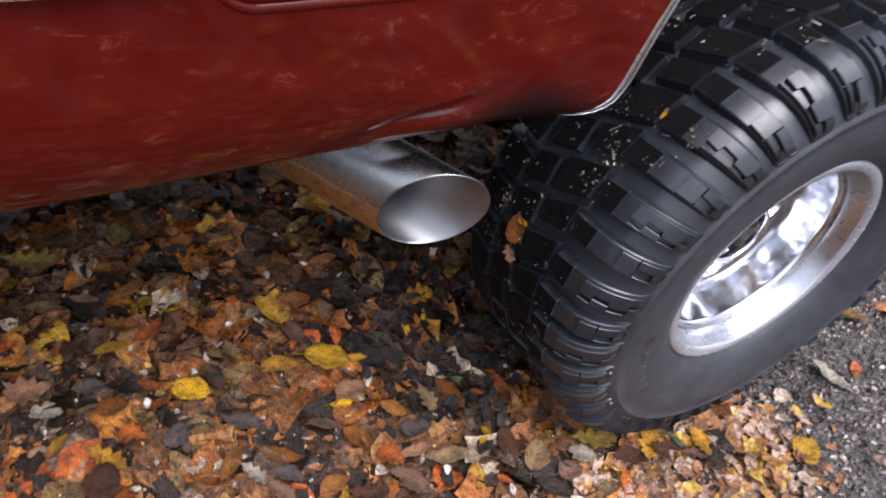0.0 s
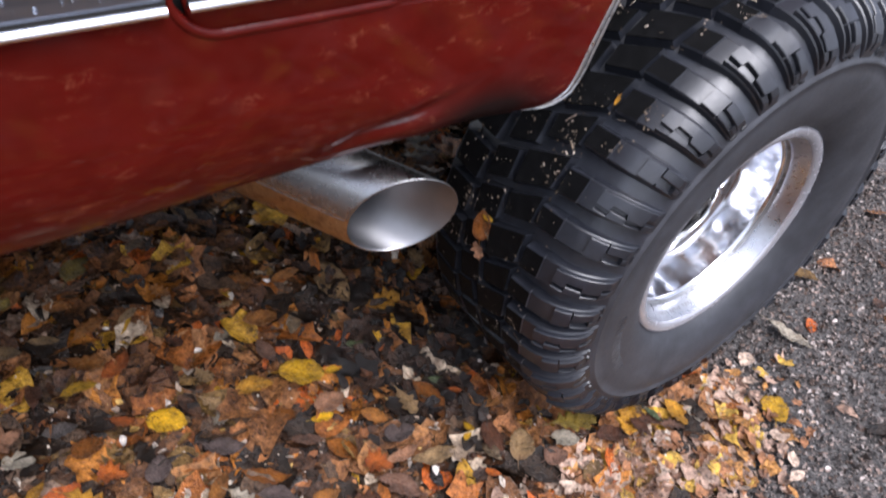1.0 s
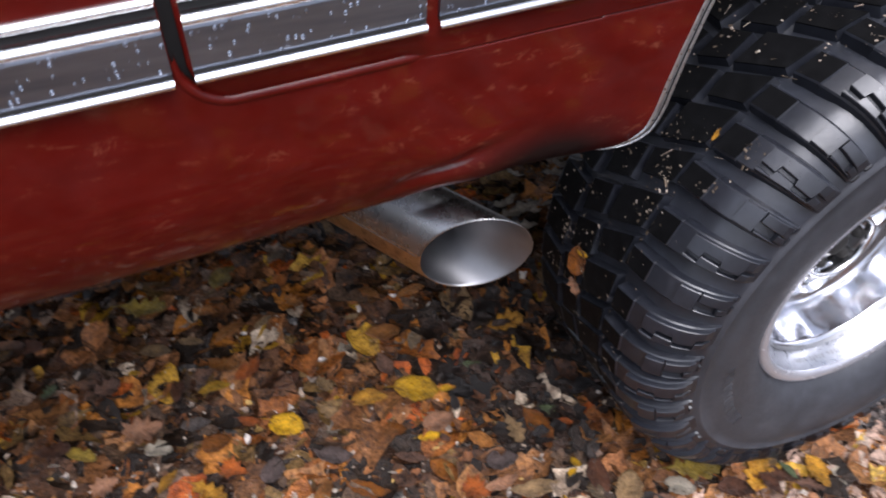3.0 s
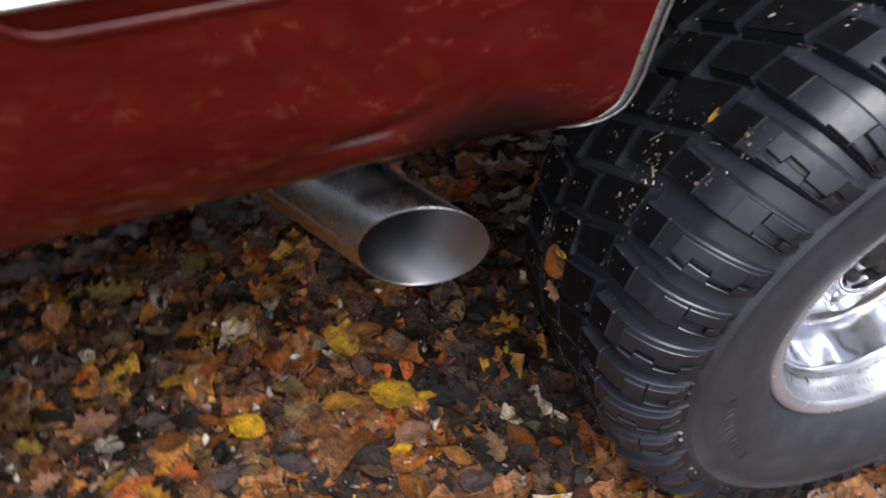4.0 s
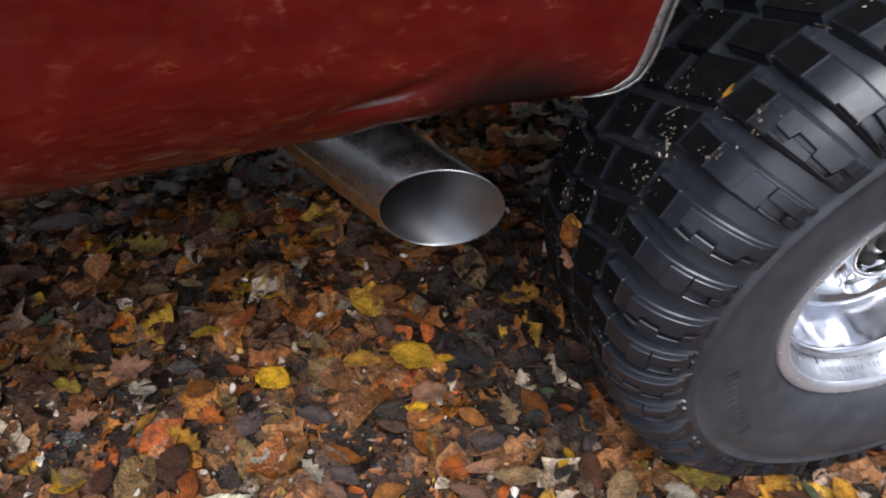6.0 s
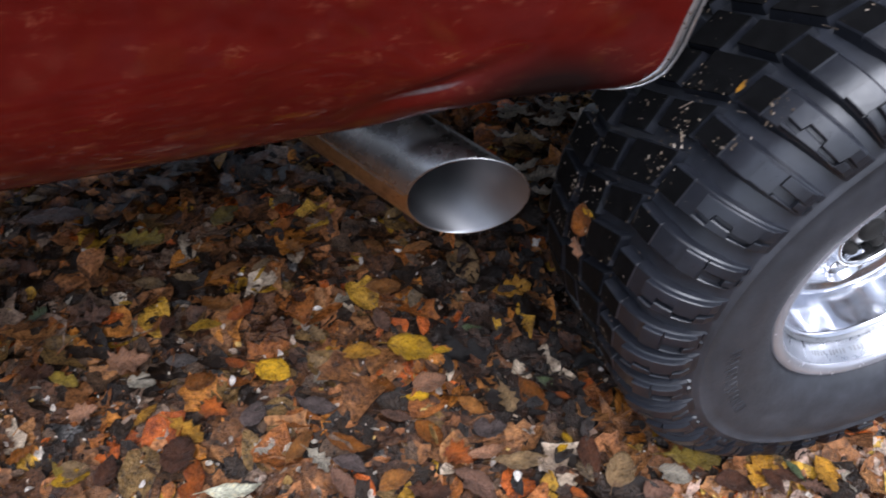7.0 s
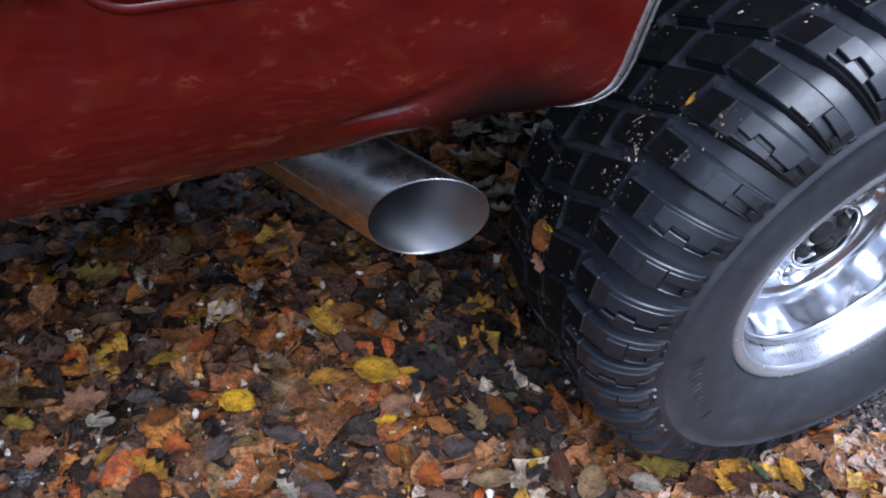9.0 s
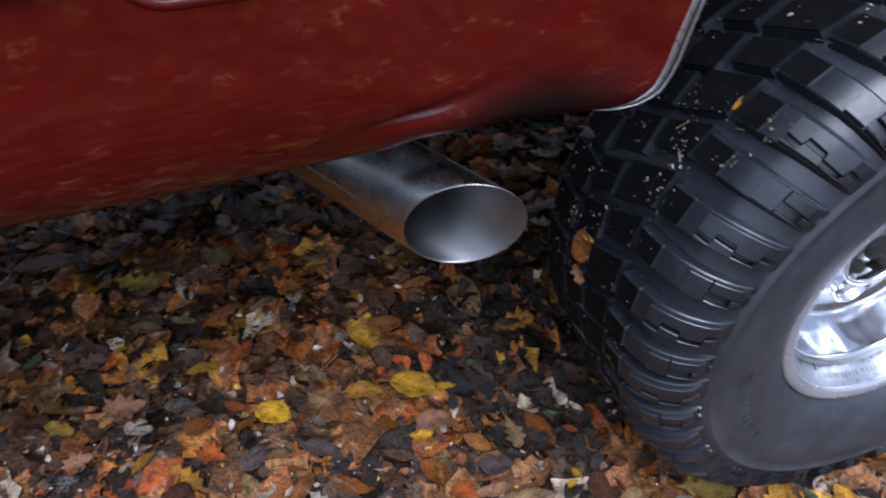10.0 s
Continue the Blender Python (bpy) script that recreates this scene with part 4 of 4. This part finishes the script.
# an oval of darkened leaves where the shade by the tyre falls
def place_shaded():
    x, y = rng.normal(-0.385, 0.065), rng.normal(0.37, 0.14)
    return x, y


scatter("track_leaves", 1200, place_shaded, lambda: 0.014 + 0.050 * rng.random() ** 1.5, SHADED, "wet leaves with the shade beside the tyre put into their colour", "fallen leaves", 0.14, 0.034, 0.3)
scatter("scattered_leaves", 8200, place_far, lambda: rng.uniform(0.06, 0.13), BRIGHT, "orange, yellow and brown leaves strewn over asphalt", "fallen leaves", 0.2, 0.01)


def place_grit():
    x, y = rng.uniform(-0.55, 1.4), rng.uniform(-0.75, 0.35)
    return (x, y) if rng.random() > 0.75 * border(x, y) else None


scatter("gravel", 52000, place_grit, lambda: 0.003 + 0.012 * rng.random() ** 1.8, GRIT, "grey grit and leaf crumbs on wet asphalt", "gravel", 0.6, 0.002, 1.5)

COLOURS = {
    "yellow": ((0.74, 0.41, 0.010), (0.13, 0.06, 0.01)), "orange": ((0.40, 0.16, 0.035), (0.14, 0.05, 0.015)), "tan": ((0.30, 0.19, 0.09), (0.10, 0.055, 0.025)),
    "pale": ((0.48, 0.42, 0.33), (0.18, 0.13, 0.08)), "amber": ((0.62, 0.30, 0.028), (0.16, 0.06, 0.01)), "red": ((0.46, 0.115, 0.016), (0.15, 0.03, 0.01)),
    "brown": ((0.11, 0.042, 0.02), (0.05, 0.02, 0.012)), "grey": ((0.15, 0.125, 0.115), (0.06, 0.05, 0.042)), "pink": ((0.20, 0.105, 0.07), (0.13, 0.07, 0.045)),
    "copper": ((0.27, 0.085, 0.008), (0.12, 0.035, 0.008)), "pinkish": ((0.42, 0.21, 0.12), (0.25, 0.12, 0.06)), "rust": ((0.26, 0.085, 0.008), (0.12, 0.035, 0.006)), "green": ((0.10, 0.13, 0.06), (0.05, 0.05, 0.025)),
    "cream": ((0.95, 0.90, 0.68), (0.70, 0.62, 0.40)), "slate": ((0.115, 0.082, 0.074), (0.045, 0.034, 0.030)), "olive": ((0.33, 0.225, 0.030), (0.12, 0.075, 0.02)), "ashen": ((0.50, 0.42, 0.33), (0.15, 0.12, 0.09))}
LABELS = {"yellow": "yellow fallen leaf with dark spots", "orange": "orange-brown fallen leaf on wet ground", "tan": "dry tan fallen leaf on the ground", "pale": "pale cream fallen leaf on the ground",
          "amber": "curled amber fallen leaf on the ground", "red": "bright orange-red fallen leaf", "brown": "dark wet brown fallen leaf", "grey": "grey weathered fallen leaf on the ground",
          "rust": "rust-brown fallen leaf on the ground", "pink": "pinkish-brown fallen leaf on wet ground", "green": "dull green fallen leaf on the ground",
          "cream": "smooth cream-white fallen leaf on the ground", "slate": "dark violet-grey wet fallen leaf", "olive": "dull olive-yellow fallen leaf in the shade", "ashen": "withered ash-grey curled leaf under the car",
          "pinkish": "salmon-pink lobed fallen leaf on wet ground"}
LEAF_MATS = {k: leaf_material(k + "_leaf", *v) for k, v in COLOURS.items()}


def leaf_mesh(name, shape, curl, wide, colour, seed=0):
    """A single leaf of unit length: ragged outline, folded along the midrib, with veins and a stalk, 0.6 mm thick."""
    lr = random.Random(seed)
    bm = bmesh.new()
    bend, skew = lr.uniform(-0.35, 0.35), lr.uniform(0.75, 1.25)
    twist, ph = lr.uniform(-0.5, 0.5), lr.uniform(0, 6.28)
    fine = []
    for (x0, y0), (x1, y1) in zip(shape, shape[1:] + shape[:1]):
        for f in (0.0, 0.34, 0.67):
            k = 1 + lr.uniform(-0.07, 0.07)
            x, y = (x0 + (x1 - x0) * f) * (1 + lr.uniform(-0.02, 0.02)), (y0 + (y1 - y0) * f) * k
            fine.append((x, y * (skew if y > 0 else 2 - skew) * wide))
    if lr.random() < 0.4:
        j = lr.randrange(len(fine))
        for d, k in ((-1, 0.8), (0, 0.45), (1, 0.6), (2, 0.85)):
            x, y = fine[(j + d) % len(fine)]
            fine[(j + d) % len(fine)] = (x * (0.5 + 0.5 * k), y * k)
    n = len(fine)

    def at(x, y):
        z = curl * (0.5 * x * x + 1.1 * y * y) + 0.10 * abs(y) + twist * x * y + 0.02 * math.sin(11 * x + ph) + 0.022 * math.sin(30 * (x - 0.6 * abs(y)) + ph) * min(1, 6 * abs(y))
        return (x, y + bend * x * x, z)
    rings = []
    for k in (1.0, 0.78, 0.5, 0.22):
        rings.append([bm.verts.new(at(x * (0.25 + 0.75 * k), y * k)) for x, y in fine])
    for ra, rb in zip(rings, rings[1:]):
        for j in range(n):
            bm.faces.new((ra[j], ra[(j + 1) % n], rb[(j + 1) % n], rb[j]))
    c = bm.verts.new(at(0, 0))
    for j in range(n):
        bm.faces.new((rings[-1][j], rings[-1][(j + 1) % n], c))
    sx, sy, sz = at(-0.47, 0)
    vs = [bm.verts.new(p) for p in ((sx, sy + 0.008, sz), (sx, sy - 0.008, sz), (-0.70, sy - 0.04, sz), (-0.70, sy - 0.028, sz))]
    bm.faces.new(vs)
    ret = bmesh.ops.extrude_face_region(bm, geom=list(bm.faces))
    for e in ret["geom"]:
        if isinstance(e, bmesh.types.BMVert):
            e.co.z -= 0.009
    bmesh.ops.recalc_face_normals(bm, faces=bm.faces)
    me = bpy.data.meshes.new(name)
    bm.to_mesh(me)
    bm.free()
    me.materials.append(LEAF_MATS[colour])
    me.polygons.foreach_set("use_smooth", [True] * len(me.polygons))
    return me


def leaves_of(colour, places, height=0.030, shape=None):
    kinds = [(OVAL, 0.45, 1.15), (OAK, 0.6, 1.25), (OVAL, -0.5, 0.85)]
    if shape:
        kinds = [(shape, 1.3 if shape is CURLED else 0.35, 1.0)] * 3
    for i, (x, y, length, turn) in enumerate(places):
        kind = (EGG, 0.3, 1.0) if length > 0.062 and colour == "yellow" else kinds[0] if colour in ("yellow", "pale", "red") and i % 3 < 2 else kinds[i % 3]
        ob = new("fallen_leaf", leaf_mesh("fallen_leaf", *kind, colour, 31 * i + len(colour) * 7 + int(1000 * length)))
        ob.matrix_world = pose(x, y, height + 0.003 + bank(y) + 0.005 * (i % 3), 6 * math.sin(3.1 * i), 7 * math.cos(2.3 * i), turn)
        ob.scale = (length, length, length)
        tagged(ob, LABELS[colour], "leaf", "leaves on the ground")


leaves_of("yellow", [(-0.588, 0.356, 0.091, -22), (-0.837, 0.363, 0.072, -41),
    (-0.938, 0.481, 0.062, -3), (-1.158, 0.242, 0.057, 9), (-0.605, 0.244, 0.043, -14), (-1.068, 0.549, 0.026, -15),
    (-0.394, 0.093, 0.028, -75)])
leaves_of("orange", [(-0.602, 0.492, 0.080, -7), (-0.757, 0.604, 0.053, -66), (-0.522, 0.558, 0.068, 6), (-0.681, 0.098, 0.063, 16),
    (-0.914, 0.519, 0.072, -39)])
leaves_of("tan", [(-0.445, 0.512, 0.122, -86), (-0.657, 0.540, 0.034, -15), (-0.822, 0.577, 0.047, 28), (-1.025, 0.583, 0.059, -14),
    (-0.746, 0.423, 0.052, -76)])
leaves_of("pale", [(-0.684, 0.488, 0.045, 24), (0.005, -0.097, 0.043, -99)])
leaves_of("amber", [(-0.018, -0.075, 0.063, -86), (-0.367, 0.434, 0.089, -7)])
leaves_of("red", [(-0.895, 0.401, 0.041, -27), (-0.871, 0.498, 0.066, 33)])
leaves_of("brown", [(-0.082, -0.059, 0.061, -28), (-1.220, 0.455, 0.066, -15), (-1.185, 0.755, 0.132, -6), (-0.171, -0.048, 0.070, -27),
    (-0.637, 0.064, 0.070, -27)])
leaves_of("grey", [(-0.984, 0.424, 0.056, -1)])
leaves_of("pink", [(-0.623, 0.428, 0.060, -81), (-1.129, 0.535, 0.075, 15), (-0.651, 0.214, 0.057, -32), (-0.560, 0.062, 0.079, -49),
    (-0.054, -0.091, 0.049, -40)])
leaves_of("green", [(-0.464, 0.369, 0.042, -15), (-1.214, 0.558, 0.038, 33)])
leaves_of("olive", [(-0.874, 0.697, 0.086, 50), (-1.030, 0.669, 0.095, -28)])
# leaves that lie on top, by shape
leaves_of("amber", [(-1.050, 0.332, 0.056, 50)], 0.034, LONG)
leaves_of("amber", [(-0.987, 0.284, 0.077, -47)], 0.034, OAK)
leaves_of("amber", [(-0.679, 0.366, 0.078, -2)], 0.034, OVAL)
leaves_of("brown", [(-0.997, 0.236, 0.077, 71), (-1.103, 0.229, 0.050, 64)], 0.034, EGG)
leaves_of("brown", [(-0.373, 0.055, 0.080, -101)], 0.034, OVAL)
leaves_of("cream", [(-0.921, 0.146, 0.083, -4)], 0.034, LONG)
leaves_of("green", [(-0.376, 0.207, 0.053, -37)], 0.034, OVAL)
leaves_of("grey", [(-0.355, 0.102, 0.061, 52)], 0.034, LONG)
leaves_of("olive", [(-1.175, 0.253, 0.048, -65)], 0.034, LONG)
leaves_of("olive", [(-1.177, 0.432, 0.061, -34)], 0.034, OVAL)
leaves_of("orange", [(-0.813, 0.197, 0.080, 49)], 0.034, LONG)
leaves_of("pale", [(-1.052, 0.401, 0.051, -19), (-0.259, -0.012, 0.055, -39)], 0.034, EGG)
leaves_of("pale", [(-0.870, 0.213, 0.035, -4), (-0.758, 0.323, 0.030, -15)], 0.034, MAPLE)
leaves_of("pale", [(-0.787, 0.165, 0.057, -58)], 0.034, OAK)
leaves_of("pink", [(-0.298, -0.034, 0.056, -5)], 0.034, EGG)
leaves_of("pink", [(-0.756, 0.113, 0.063, -66)], 0.034, OVAL)
leaves_of("pinkish", [(-0.579, 0.272, 0.068, 14)], 0.034, EGG)
leaves_of("pinkish", [(-0.532, 0.105, 0.071, 5)], 0.034, LONG)
leaves_of("pinkish", [(-1.075, 0.444, 0.079, -1), (-1.146, 0.358, 0.052, 11)], 0.034, MAPLE)
leaves_of("red", [(-0.941, 0.312, 0.050, -27), (-0.579, 0.107, 0.054, -49)], 0.034, MAPLE)
leaves_of("red", [(-0.421, 0.330, 0.040, -27)], 0.034, OAK)
leaves_of("red", [(-0.976, 0.178, 0.085, 78), (-0.369, 0.172, 0.029, -43), (-0.421, -0.004, 0.032, -50)], 0.034, OVAL)
leaves_of("rust", [(-0.957, 0.371, 0.056, 10)], 0.034, EGG)
leaves_of("rust", [(-0.742, 0.183, 0.082, -34)], 0.034, LONG)
leaves_of("rust", [(-0.417, 0.181, 0.093, -83)], 0.034, OVAL)
leaves_of("slate", [(-0.876, 0.282, 0.058, 57), (-0.512, 0.141, 0.058, -16)], 0.034, EGG)
leaves_of("slate", [(-0.774, 0.273, 0.075, -28), (-0.741, 0.140, 0.061, -38)], 0.034, OVAL)
leaves_of("tan", [(-1.152, 0.255, 0.048, -16), (-0.342, 0.017, 0.068, 46)], 0.034, EGG)
leaves_of("tan", [(-0.482, 0.073, 0.095, -7)], 0.034, LONG)
leaves_of("tan", [(-0.749, 0.359, 0.070, -58), (-0.458, 0.196, 0.071, -91)], 0.034, OAK)
leaves_of("yellow", [(-0.410, 0.079, 0.025, 23)], 0.034, OVAL)
leaves_of("amber", [(-0.124, -0.044, 0.098, 41), (-0.033, -0.082, 0.056, -89)], 0.034, OAK)
leaves_of("olive", [(-0.217, 0.007, 0.101, -17)], 0.034, OAK)
leaves_of("brown", [(-0.116, -0.067, 0.050, -73)], 0.040, OVAL)
leaves_of("green", [(-0.070, -0.059, 0.041, -74)], 0.036, LONG)
leaves_of("yellow", [(0.184, -0.169, 0.085, 24)], 0.020, OVAL)
leaves_of("pale", [(0.404, -0.058, 0.108, -71)], 0.016, LONG)
leaves_of("yellow", [(-0.533, 0.335, 0.037, 1)], 0.032, OVAL)
# withered leaves in the open behind the exhaust, their sky sheen painted as pale grey
withered = random.Random(5)
leaves_of("ashen", [(-0.16 + 0.10 * withered.uniform(-1, 1), 0.74 + 0.14 * withered.uniform(-1, 1), withered.uniform(0.05, 0.085), withered.uniform(-60, 20)) for _ in range(26)], 0.036, CURLED)
leaves_of("amber", [(-0.085, 0.880, 0.055, 20), (-0.012, 0.860, 0.050, -30)], 0.050, OVAL)


# more whole leaves among the litter
taken = [(ob.matrix_world.translation.x, ob.matrix_world.translation.y) for ob in bpy.data.objects if ob.name.startswith("fallen_leaf")]
more = {k: [] for k in COLOURS}
kinds = ["brown"] * 9 + ["orange"] * 7 + ["tan"] * 5 + ["pink"] * 4 + ["rust"] * 6 + ["grey"] * 1 + ["amber"] * 2
while sum(len(v) for v in more.values()) < 120:
    x, y = rng.uniform(-1.25, -0.22), rng.uniform(-0.12, 1.05)
    if min((x - a) ** 2 + (y - b) ** 2 for a, b in taken) < 0.062 ** 2 or rng.random() > border(x, y) or (x > -0.46 and y > -0.02 and y < 0.32):
        continue
    taken.append((x, y))
    more[kinds[rng.integers(len(kinds))]].append((x, y, 0.038 + 0.040 * rng.random() ** 1.5, rng.uniform(-180, 180)))
for colour in sorted(more):
    leaves_of(colour, more[colour], 0.021)


# a leaf that sticks to the tread, and the scraps caught in it
def stuck_leaf(turn, y, length, spin, lean, colour, label, shape=OVAL, wide=0.8):
    ob = new("stuck_leaf", leaf_mesh("stuck_leaf", shape, 0.7, wide, colour, 9))
    r = 0.4165
    a = radians(turn)
    n = Vector((math.cos(a), 0, math.sin(a)))
    t = Vector((math.sin(a), 0, -math.cos(a)))
    q = Matrix((t, n.cross(t), n)).transposed().to_4x4()
    ob.matrix_world = Matrix.Translation((AXLE[0] + r * n.x, y, AXLE[2] + r * n.z)) @ q @ pose(0, 0, 0, lean, 0, 0) @ pose(0, 0, 0, 0, 0, spin)
    ob.scale = (length, length, length)
    tagged(ob, label, "leaf")


stuck_leaf(173.7, 0.164, 0.054, 8, 38, "copper", "wet amber leaf stuck to the tyre tread", EGG, 0.78)
stuck_leaf(171.4, 0.158, 0.018, 75, 38, "yellow", "bright yellow scrap of leaf on the tread", OVAL, 1.2)
stuck_leaf(179.6, 0.158, 0.034, 20, 38, "pinkish", "pinkish scrap of leaf stuck to the tread", CURLED, 1.4)
stuck_leaf(138.5, 0.084, 0.018, 10, 0, "amber", "scrap of orange leaf stuck to the tread")

bm_v, bm_f = [], []
spots = [(153.5, 0.097), (153.8, 0.101), (149.0, 0.108), (148.2, 0.112), (136.6, 0.044), (144.9, 0.047), (139.5, 0.105)] + [(rng.uniform(95, 215), rng.uniform(0.05, 0.25)) for _ in range(53)]
for i in range(760):
    if i % 4:
        near = spots[rng.integers(60)]
        th, y = radians(near[0] + rng.normal(0, 1.3)), near[1] + rng.normal(0, 0.009)
    else:
        th, y = radians(rng.uniform(95, 215)), rng.uniform(0.03, 0.262)
    r = crown(y) + 0.0006
    t = np.array((-math.sin(th), 0, math.cos(th)))
    nrm = np.array((math.cos(th), 0, math.sin(th)))
    c = np.array((AXLE[0], y, AXLE[2])) + nrm * r
    a = rng.uniform(0, 3.14)
    d = t * math.cos(a) + np.array((0, 1, 0)) * math.sin(a)
    e = np.cross(d, nrm)
    wd = 0.0003 + 0.0014 * rng.random() ** 2.5
    ln = wd * rng.uniform(0.8, 2.0) + (0.009 * rng.random() if i % 19 == 0 else 0.0)
    b0 = len(bm_v)
    for u, v, h in ((-1, -1, 0), (1, -1, 0), (1, 1, 0), (-1, 1, 0), (0, 0, 1)):
        bm_v.append(tuple(c + d * ln * u + e * wd * v + nrm * 0.0006 * h))
    bm_f += [(b0, b0 + 1, b0 + 4), (b0 + 1, b0 + 2, b0 + 4), (b0 + 2, b0 + 3, b0 + 4), (b0 + 3, b0, b0 + 4)]
me = bpy.data.meshes.new("tread_crumbs")
me.from_pydata(bm_v, [], bm_f)
me.materials.append(CRUMB)
tagged(new("tread_crumbs", me), "pale crumbs of leaf and grit on the tread", "crumbs", kind="stuff")
